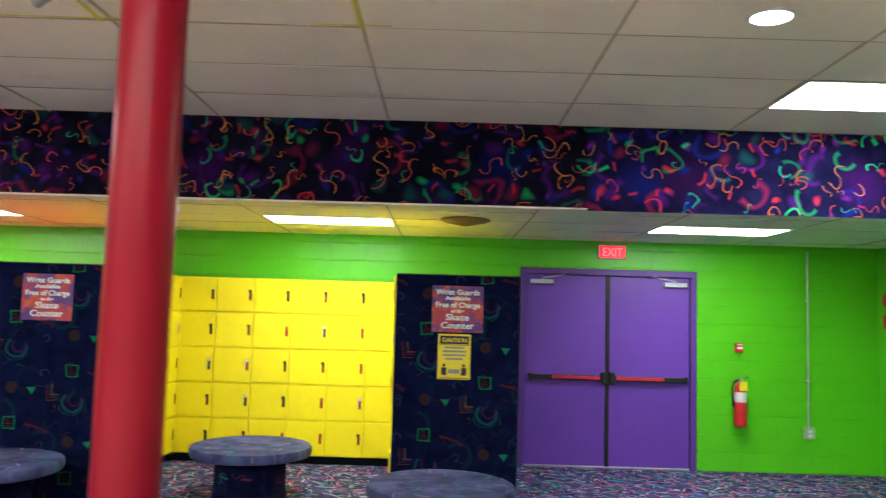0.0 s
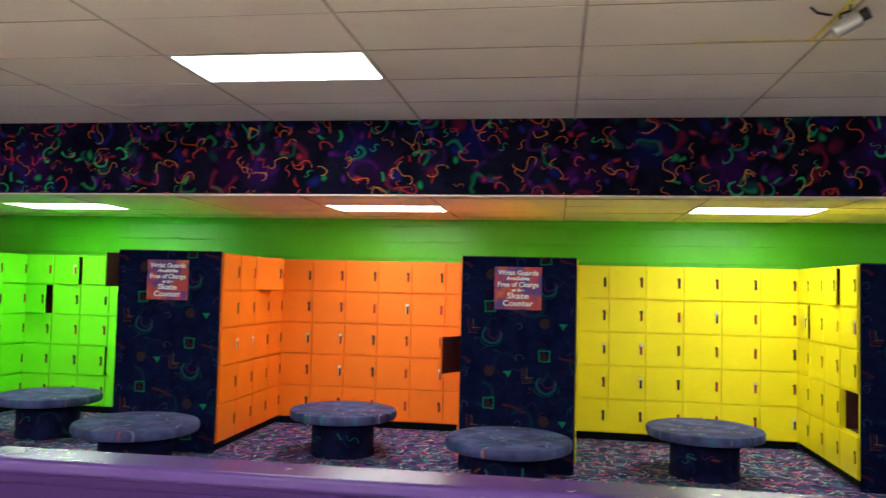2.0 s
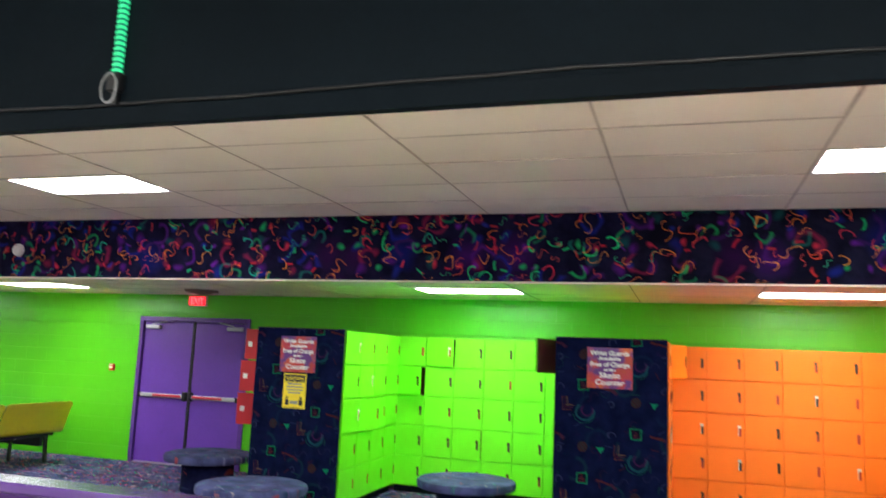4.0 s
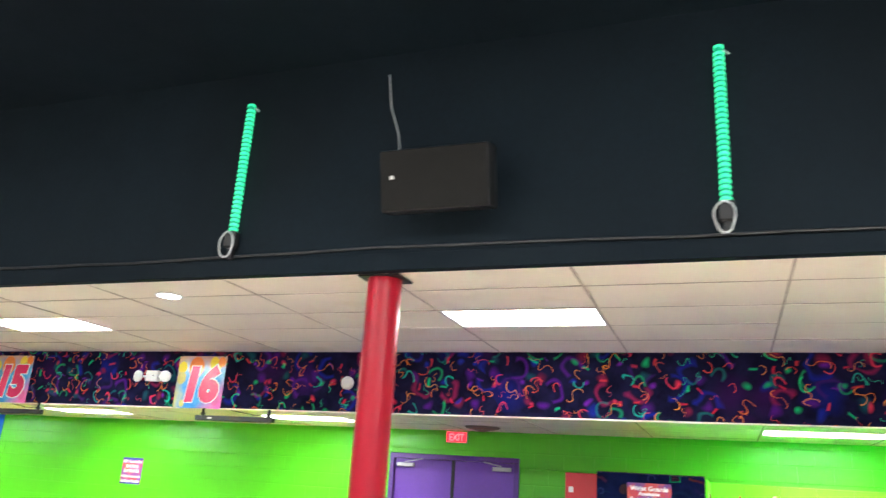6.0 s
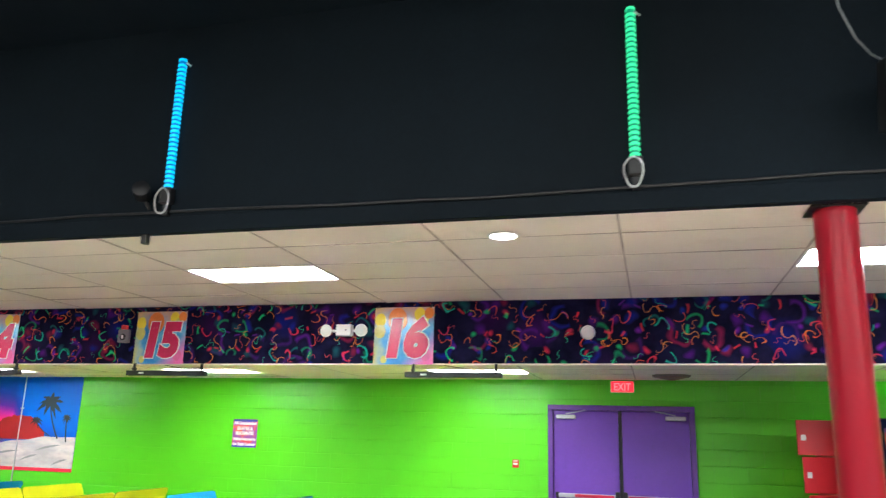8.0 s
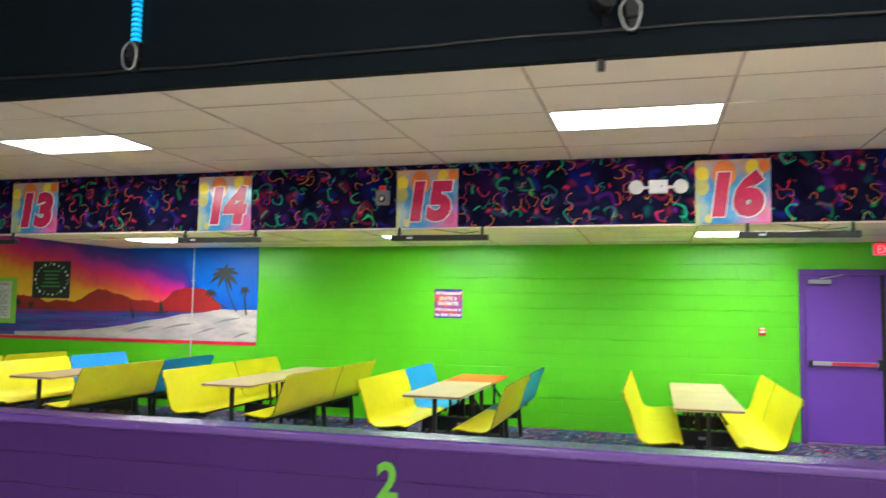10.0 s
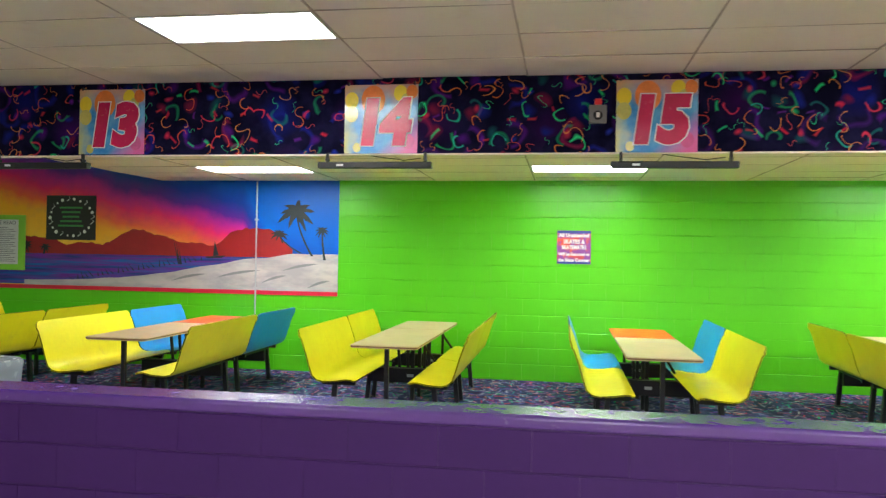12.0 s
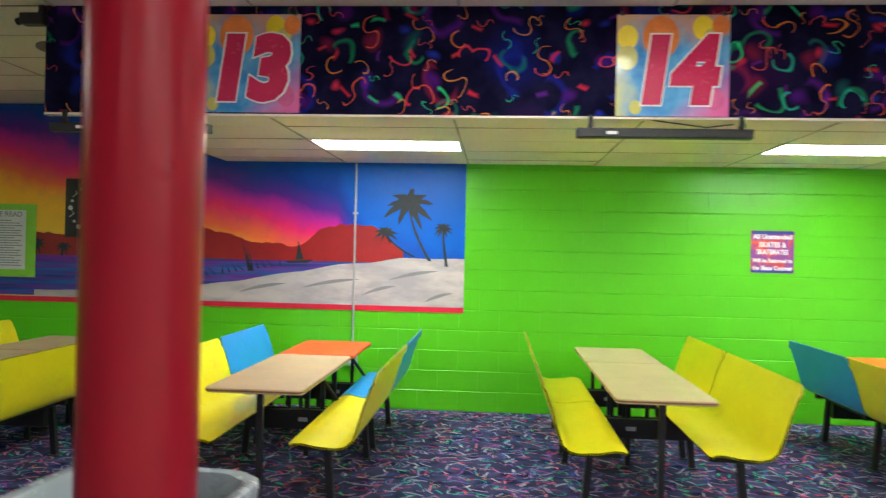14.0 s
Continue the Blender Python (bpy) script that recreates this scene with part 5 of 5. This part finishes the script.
post = thing("poster", "black poster with pale doodles and green writing", "poster", pose(-27.345, BACK - 0.012, 1.665))
part("sheet", plate(0.745, 0.61, 0.006), M["black"], post)
rnd = random.Random(5)
for k in range(5):
    w = (0.34, 0.28, 0.25, 0.32, 0.38)[k]
    part("text_bar", box(bmesh.new(), -w / 2, w / 2, -0.0085, -0.0065, 0.43 - 0.062 * k, 0.455 - 0.062 * k), M["poster_green"], post)
for k in range(22):
    a = 2 * math.pi * k / 22
    x, z = 0.31 * math.cos(a) * (1.0 + 0.08 * rnd.random()), 0.305 + 0.245 * math.sin(a) * (1.0 + 0.08 * rnd.random())
    b = bmesh.new()
    if k % 3:
        rod(b, (x, -0.0085, z), (x, -0.0065, z), 0.012 + 0.016 * rnd.random(), 9)
    else:
        tube(b, [(x - 0.02, -0.0075, z - 0.02), (x + 0.03, -0.0075, z + 0.02), (x + 0.01, -0.0075, z + 0.04)], 0.004, 5)
    part("doodle", b, M["paper"], post)

rules = thing("notice", "printed rules sheet in a lime green frame", "notice", pose(-28.41, BACK - 0.012, 1.235))
part("frame", plate(0.76, 0.765, 0.008, 0.003), M["lime_frame"], rules, "lime green frame")
part("sheet", box(bmesh.new(), -0.27, 0.27, -0.0105, -0.0085, 0.08, 0.70), M["paper"], rules, "white printed sheet")
lettering("letters", "PLEASE READ", 0.075, M["grey_text"], rules, 0, 0.632, -0.0108, 0.001, width=0.46)
for k in range(19):
    w = (0.44, 0.40, 0.46, 0.30)[k % 4] * (0.5 if k == 0 else 1)
    part("text_bar", box(bmesh.new(), -w / 2, w / 2, -0.0118, -0.0107, 0.585 - 0.026 * k, 0.594 - 0.026 * k), M["grey_text"], rules)

emw = thing("emergency_light", "small white emergency light over the far door", "emergency light", pose(-29.45, BACK, 2.33))
part("case", box(bmesh.new(), -0.1, 0.1, -0.07, 0, 0, 0.1, 0.01, 2), M["white_plastic"], emw)


# ---- things on the patterned front ----
def number_sign(x, number):
    t = thing("number_sign", "square balloon-print sign with a red %s" % number, "sign", pose(x, FASCIA - 0.012, 2.412), "booth number signs")
    part("board", plate(0.645, 0.592, 0.006), M["balloon_print"], t, "glossy printed board in blue and pink")
    spots = ((-0.27, 0.46, 0.06, 0), (-0.27, 0.34, 0.06, 1), (-0.07, 0.49, 0.105, 2), (0.17, 0.52, 0.06, 0), (0.22, 0.46, 0.045, 1), (0.27, 0.53, 0.05, 2), (-0.21, 0.05, 0.035, 1), (0.24, 0.10, 0.055, 4))
    cols = ("caution", "balloon_lime", "balloon_orange", "paper", "balloon_pink")
    for k, (bx, bz, r, c) in enumerate(spots):
        b = bmesh.new()
        bx, bz = max(-0.32 + r, min(0.32 - r, bx)), max(r * 1.2 + 0.004, min(0.588 - r * 1.2, bz))
        vs = [b.verts.new((bx + r * math.cos(a), -0.0064 - 0.0001 * k, bz + r * 1.18 * math.sin(a))) for a in (2 * math.pi * i / 24 for i in range(24))]
        b.faces.new(vs)
        part("balloon", b, M[cols[c]], t)
    lettering("outline", number, 0.50, M["white"], t, 0.0, 0.10, -0.0078, 0.043, 0.14, width=0.475)
    lettering("numeral", number, 0.50, M["number_red"], t, 0.0, 0.10, -0.0092, 0.034, 0.14, width=0.45, label="bold slanted red number")
    for s in (-1, 1):
        part("hook", box(bmesh.new(), s * 0.29 - 0.008, s * 0.29 + 0.008, -0.01, 0.011, 0.585, 0.615), M["black_metal"], t)


for key, col in (("balloon_lime", (0.60, 0.58, 0.16)), ("balloon_orange", (0.80, 0.24, 0.06)), ("balloon_pink", (0.72, 0.15, 0.35))):
    M[key] = surface(key + "_print", col, 0.12, vary=0.15, coarse=9, bump=0.0)
for x, number in ((-24.74, "13"), (-22.22, "14"), (-19.92, "15"), (-17.02, "16")):
    number_sign(x, number)


def black_light(x):
    t = thing("black_light_bar", "black strip lamp bar hanging under the patterned front", "light bar", pose(x, FASCIA - 0.03, 2.30), "strip lamp bars")
    part("bar", box(bmesh.new(), -0.5, 0.5, -0.035, 0.035, -0.02, 0.035, 0.006, 2), M["black_metal"], t, "matt black housing")
    part("label", box(bmesh.new(), -0.33, -0.27, -0.0365, -0.0352, -0.002, 0.016), M["white"], t, "small pale label")
    for s in (-0.42, 0.44):
        br = box(bmesh.new(), s - 0.012, s + 0.012, -0.01, 0.01, 0.0355, 0.115)
        rod(br, (s, -0.03, 0.055), (s, 0.03, 0.055), 0.013, 8)
        part("bracket", br, M["black_metal"], t)
    pts = [(0.4, 0.02, 0.07), (0.25, 0.04, 0.055), (0.0, 0.06, 0.09), (-0.2, 0.08, 0.125)]
    part("cable", tube(bmesh.new(), pts, 0.004), M["black_metal"], t)


for x in (-16.48, -19.78, -22.265, -25.45):
    black_light(x)

em = thing("emergency_light", "white twin-head emergency light on the patterned front", "emergency light", pose(-17.67, FASCIA, 2.76))
part("case", box(bmesh.new(), -0.085, 0.085, -0.075, 0, -0.055, 0.065, 0.008, 2), M["white_plastic"], em, "white plastic case")
part("indicator", box(bmesh.new(), 0.02, 0.035, -0.0765, -0.0752, 0.0, 0.012), M["black"], em)
for s in (-1, 1):
    hd = part("head", turned(bmesh.new(), [(0.03, 0), (0.062, 0.02), (0.066, 0.05)], 24, pose(s * 0.19, -0.03, 0.0, 90, 0, s * 12)), M["white_plastic"], em, "round lamp head", True)
    part("lens", turned(bmesh.new(), [(0.058, 0.0505), (0.05, 0.056), (0.02, 0.06)], 24, pose(s * 0.19, -0.03, 0.0, 90, 0, s * 12)), M["paper"], hd, "pale lens", True)
    part("arm", rod(bmesh.new(), (s * 0.085, -0.035, 0), (s * 0.14, -0.035, 0), 0.014, 10), M["white_plastic"], em)

sm = thing("smoke_detector", "round white detector on the patterned front", "detector", pose(-15.14, FASCIA, 2.725))
part("base", turned(bmesh.new(), [(0.07, 0), (0.07, 0.02), (0.058, 0.045), (0.03, 0.05)], 28, pose(0, 0, 0, 90)), M["white_plastic"], sm, "", True)

cmx = thing("wall_speaker", "small grey metal fire horn on the patterned front", "horn", pose(-20.39, FASCIA, 2.725))
part("case", box(bmesh.new(), -0.07, 0.07, -0.05, 0, -0.075, 0.075, 0.008, 2), M["horn_grey"], cmx)
part("grille", turned(bmesh.new(), [(0.038, 0), (0.038, 0.006), (0.012, 0.008)], 20, pose(0, -0.05, -0.012, 90)), M["black_metal"], cmx, "round dark grille", True)
part("strobe", box(bmesh.new(), -0.03, 0.03, -0.06, -0.002, 0.0755, 0.125, 0.006), M["alarm_red"], cmx, "red strobe block")
part("label", box(bmesh.new(), -0.014, 0.014, -0.0605, -0.0585, -0.03, 0.01, 0.002), M["white_plastic"], cmx, "pale centre label")

cam2 = thing("security_camera", "small black camera at the end of the patterned front", "camera", pose(SOFFIT_END - 0.03, FASCIA - 0.03, 2.98))
part("body", box(bmesh.new(), -0.10, 0.05, -0.05, 0.03, -0.05, 0.02, 0.01, 2), M["black_metal"], cam2)
part("lens", rod(bmesh.new(), (-0.10, -0.01, -0.02), (-0.135, -0.012, -0.03), 0.022, 12), M["glass_dark"], cam2)
part("bracket", box(bmesh.new(), 0.0, 0.03, -0.01, 0.029, 0.0205, 0.075), M["black_metal"], cam2)


# ---- things on the ceilings ----
def downlight(x, y):
    t = thing("downlight", "round white recessed ceiling downlight", "downlight", pose(x, y, HIGH - 0.006), "downlights")
    part("ring", turned(bmesh.new(), [(0.10, -0.006), (0.11, -0.002), (0.11, 0.0)], 32), M["white_plastic"], t, "white trim ring", True)
    part("lamp", turned(bmesh.new(), [(0.085, -0.0075), (0.088, -0.0065)], 32), M["downlight"], t, "lit round lamp")


downlight(-0.32, 3.11)
downlight(-15.5, 2.70)


def vent(x, y, z, w=0.46):
    t = thing("ceiling_vent", "round dark louvred vent in the tile ceiling", "vent", pose(x, y, z - 0.004), "ceiling vents")
    part("backing", turned(bmesh.new(), [(w / 2, -0.004), (w / 2, 0.0)], 32), M["tile_gap"], t)
    for k in range(4):
        r = w / 2 * (1 - 0.23 * k)
        part("louvre", turned(bmesh.new(), [(r, -0.012 - 0.012 * k), (r - 0.03, -0.024 - 0.012 * k), (r - 0.032, -0.022 - 0.012 * k)], 32), M["wood_edge"] if k % 2 else M["tile_gap"], t, "", True)


vent(-1.60, 6.70, low_at(-1.6))
vent(-14.33, 7.55, low_at(-14.33))
vent(-26.44, 6.22, HIGH)

sp = thing("spotlight", "small grey stage spotlight hanging from the tile ceiling", "spotlight", pose(-3.51, 2.86, HIGH - 0.004))
part("yoke", tube(bmesh.new(), [(0, 0, 0), (0, 0, -0.03), (-0.045, 0, -0.045), (-0.045, 0, -0.09)], 0.007), M["black_metal"], sp)
part("can", turned(bmesh.new(), [(0.02, -0.085), (0.036, -0.075), (0.042, 0.03), (0.038, 0.045)], 24, pose(0, 0, -0.085, 0, 65, -25)), M["grey_metal"], sp, "grey metal can", True)
part("nozzle", turned(bmesh.new(), [(0.028, 0.046), (0.03, 0.085)], 20, pose(0, 0, -0.085, 0, 65, -25)), M["black_metal"], sp, "black front ring", True)
part("wire", tube(bmesh.new(), [(-0.08, 0.0, -0.05), (-0.14, 0.02, -0.03), (-0.17, 0.02, 0.0)], 0.006), M["black_metal"], sp)

for x in (-3.52, -2.23):
    tp = thing("yellow_strip", "thin yellow strip on the ceiling grid", "strip", pose(x, 3.36, HIGH - 0.0085), "yellow strips")
    part("strip", box(bmesh.new(), -0.009, 0.009, -0.6, 0.04, 0, 0.003), M["strip_yellow"], tp)
    part("strip", box(bmesh.new(), -0.62 if x < -3 else -0.25, 0.16, -0.005, 0.003, 0.0004, 0.0029), M["strip_yellow"], tp)


# ---- on the black wall over the rink edge ----
def led_tube(x, mat, dim, col):
    t = thing("led_tube", "%s glowing ribbed LED tube on the black wall" % col, "light tube", pose(x, BEAM - 0.03, 3.37), "LED tubes")
    part("tube", turned(bmesh.new(), [(0.027, 0.0), (0.027, 0.982)], 20), dim, t, "glowing tube", True)
    ribs, z = bmesh.new(), 0.004
    while z < 0.96:
        turned(ribs, [(0.0275, z), (0.032, z + 0.004), (0.032, z + 0.016), (0.0275, z + 0.020)], 16)
        z += 0.0345
    tagged(part("rib", ribs, mat, t, "bright ring ribs"), "", "", "", "stuff")
    part("cap", turned(bmesh.new(), [(0.031, 0.982), (0.028, 1.0), (0.012, 1.008)], 16), mat, t)
    part("tail", tube(bmesh.new(), [(0, 0, 0.985), (0.03, 0.01, 0.975), (0.06, 0.015, 0.95)], 0.006), M["white_plastic"], t, "short white wire")
    part("base", box(bmesh.new(), -0.045, 0.045, -0.035, 0.029, -0.12, -0.001, 0.008), M["black_metal"], t, "black mounting base")
    loop = [((0.056 + 0.006 * math.sin(3 * a)) * math.cos(a) - 0.012, -0.045 - 0.006 * math.sin(2 * a), -0.105 + 0.095 * math.sin(a)) for a in (2 * math.pi * i / 14 for i in range(15))]
    part("cable", tube(bmesh.new(), loop, 0.007), M["grey_metal"], t, "coiled grey cable")
    part("foot", box(bmesh.new(), -0.02, 0.02, -0.01, 0.029, -0.20, -0.1205), M["black_metal"], t)


for x, mat, col in ((-11.315, "led_green", "green"), (-14.60, "led_green", "green"), (-17.82, "led_blue", "blue"), (-21.08, "led_blue", "blue")):
    led_tube(x, M[mat], M[mat + "_dim"], col)

cb = thing("cable_run", "thin black cable run along the foot of the black wall", "cable", pose(0, BEAM - 0.012, 3.19))
part("cable", tube(bmesh.new(), [(x, 0.0, 0.012 * math.sin(x * 1.3) + 0.004 * math.sin(x * 5.0)) for x in np.arange(-27.0, -3.0, 0.5)], 0.010, 6), M["black_metal"], cb)
lip = thing("beam_trim", "black trim board along the foot of the black wall", "trim", pose(0, BEAM, HIGH - 0.016), "", "structure")
part("board", box(bmesh.new(), WEST, EAST, -0.022, -0.001, 0, 0.115, 0.003), M["black_paint"], lip)

spk = thing("loudspeaker", "dark grey box loudspeaker hanging on the black wall", "loudspeaker", pose(-12.965, BEAM - 0.02, 3.40, 14))
part("cabinet", box(bmesh.new(), -0.35, 0.35, -0.31, -0.14, 0, 0.385, 0.01, 2), M["black_metal"], spk)
part("grille", box(bmesh.new(), -0.345, 0.345, -0.325, -0.311, 0.006, 0.379, 0.006, 2), M["dark_grey"], spk, "grey cloth grille")
part("badge", box(bmesh.new(), -0.28, -0.255, -0.328, -0.3255, 0.20, 0.222), M["white_plastic"], spk, "small pale badge")
part("bracket", box(bmesh.new(), -0.12, 0.12, -0.1395, 0.05, 0.12, 0.28), M["black_metal"], spk)
part("cable", tube(bmesh.new(), [(-0.31, -0.16, 0.385), (-0.34, -0.02, 0.46), (-0.39, 0.08, 0.58), (-0.46, 0.13, 0.78), (-0.49, 0.18, 1.02)], 0.006), M["grey_metal"], spk, "grey cable")

ca = thing("spot_camera", "small round camera beside an LED tube", "camera", pose(-17.98, BEAM - 0.02, 3.33))
part("body", turned(bmesh.new(), [(0.045, -0.06), (0.06, -0.04), (0.06, 0.05), (0.03, 0.06)], 20, pose(0, -0.08, 0, 75, 0, 25)), M["black_metal"], ca, "dark round body", True)
part("lens", turned(bmesh.new(), [(0.04, -0.061), (0.03, -0.066)], 20, pose(0, -0.08, 0, 75, 0, 25)), M["wood_edge"], ca, "brownish lens")
part("arm", rod(bmesh.new(), (0, 0.019, -0.10), (0, -0.06, -0.02), 0.012), M["black_metal"], ca)
dt = thing("smoke_detector", "small round white detector on the black wall", "detector", pose(-19.98, BEAM, 4.03))
part("base", turned(bmesh.new(), [(0.05, 0), (0.05, 0.012), (0.043, 0.02)], 24, pose(0, 0, 0, 90)), M["white_plastic"], dt, "", True)
part("cap", turned(bmesh.new(), [(0.032, 0.0202), (0.028, 0.045), (0.014, 0.052)], 20, pose(0, 0, 0, 90)), M["paper"], dt, "pale round cap", True)
cl = thing("clamp", "black clamp hanging below the black wall", "clamp", pose(-18.0, BEAM + 0.02, HIGH - 0.05))
part("block", box(bmesh.new(), -0.022, 0.022, -0.0205, 0.03, -0.03, 0.06, 0.004), M["black_metal"], cl)


# ---- on the rink edge ----
two = thing("number_sign", "green painted number 2 on the purple wall", "sign", pose(-19.195, KNEE - 0.0015, 0.522))
lettering("numeral", "2", 0.285, M["number_green"], two, 0, 0.0, -0.001, 0.009, 0, 0.004, "flat green numeral", 0.125)

bn = thing("trash_bin", "square grey trash bin lined with a pale plastic bag", "bin", pose(-24.29, 2.93, 0, 0, 0, -4))


def squarish(bm, rings, n=72, seed=3):
    """Walls of a rounded-square vessel from rings of (half width, half depth, height, fold depth)."""
    rnd, loops = random.Random(seed), []
    for hx, hy, z, k in rings:
        row = []
        for i in range(n):
            a = 2 * math.pi * i / n
            ca, sa = math.cos(a), math.sin(a)
            fold = k * (math.sin(6 * a + z * 22) + 0.5 * math.sin(11 * a + z * 31)) + k * 0.06 * rnd.uniform(-1, 1)
            row.append(bm.verts.new((math.copysign(abs(ca) ** 0.42, ca) * (hx + fold), math.copysign(abs(sa) ** 0.42, sa) * (hy + fold), z + k * 0.6 * math.sin(5 * a + 1.0))))
        loops.append(row)
    for p, q in zip(loops, loops[1:]):
        for i in range(n):
            bm.faces.new((p[i], p[(i + 1) % n], q[(i + 1) % n], q[i]))
    return loops


b = bmesh.new()
ends = squarish(b, [(0.26, 0.20, 0.0, 0), (0.27, 0.21, 0.02, 0), (0.315, 0.255, 0.84, 0)])
b.faces.new(list(reversed(ends[0])))
part("body", b, M["bin_body"], bn, "grey plastic body", True)
b = bmesh.new()
squarish(b, [(0.318, 0.258, 0.56, 0.007), (0.325, 0.265, 0.66, 0.008), (0.328, 0.268, 0.74, 0.007), (0.335, 0.275, 0.80, 0.004), (0.342, 0.282, 0.842, 0.003), (0.338, 0.278, 0.858, 0.003), (0.322, 0.262, 0.862, 0.003), (0.300, 0.240, 0.855, 0.004), (0.282, 0.222, 0.80, 0.008), (0.262, 0.202, 0.62, 0.012)])
part("bag", b, M["bag"], bn, "crumpled pale plastic bag over the rim", True)
# flat black sheet within the bag, standing in for the shaded depth
b = bmesh.new()
ends = squarish(b, [(0.255, 0.195, 0.58, 0), (0.255, 0.195, 0.59, 0)])
b.faces.new(ends[-1])
part("inside", b, M["black"], bn, "black sheet in place of the shade inside")

hn = thing("wall_bell", "red fire bell on the green side wall", "bell", pose(EAST, 8.15, 1.95, 0, 0, -90))
part("dome", turned(bmesh.new(), [(0.10, 0), (0.10, 0.03), (0.07, 0.06), (0.02, 0.07)], 24, pose(0, -0.002, 0, 90)), M["alarm_red"], hn, "", True)
part("box", box(bmesh.new(), -0.06, 0.06, -0.06, 0, -0.32, -0.16, 0.008), M["alarm_red"], hn, "red box below the bell")

# ---- blocks of the walls, last ----
lay_blocks(wall_north, M["green"], SOFFIT_END, EAST, BACK, LOW + 0.07, DOORS, (-26.1, -12.6), hidden=[(MURAL[0], MURAL[1], 1.0, 3.0), (PIERS[3][0] + 0.1, PIERS[0][1] - 0.05, 0.0, 1.85)])
lay_blocks(wall_north, M["green"], WEST, SOFFIT_END, BACK, 1.0, DOORS, (0, 0))
for w, (a, b, top) in zip(knee_walls, KNEE_RUNS):
    lay_blocks(w, M["purple_wall"], a, b, KNEE, top - 0.062, [], (-24.5, -5.0), z0=0.012)
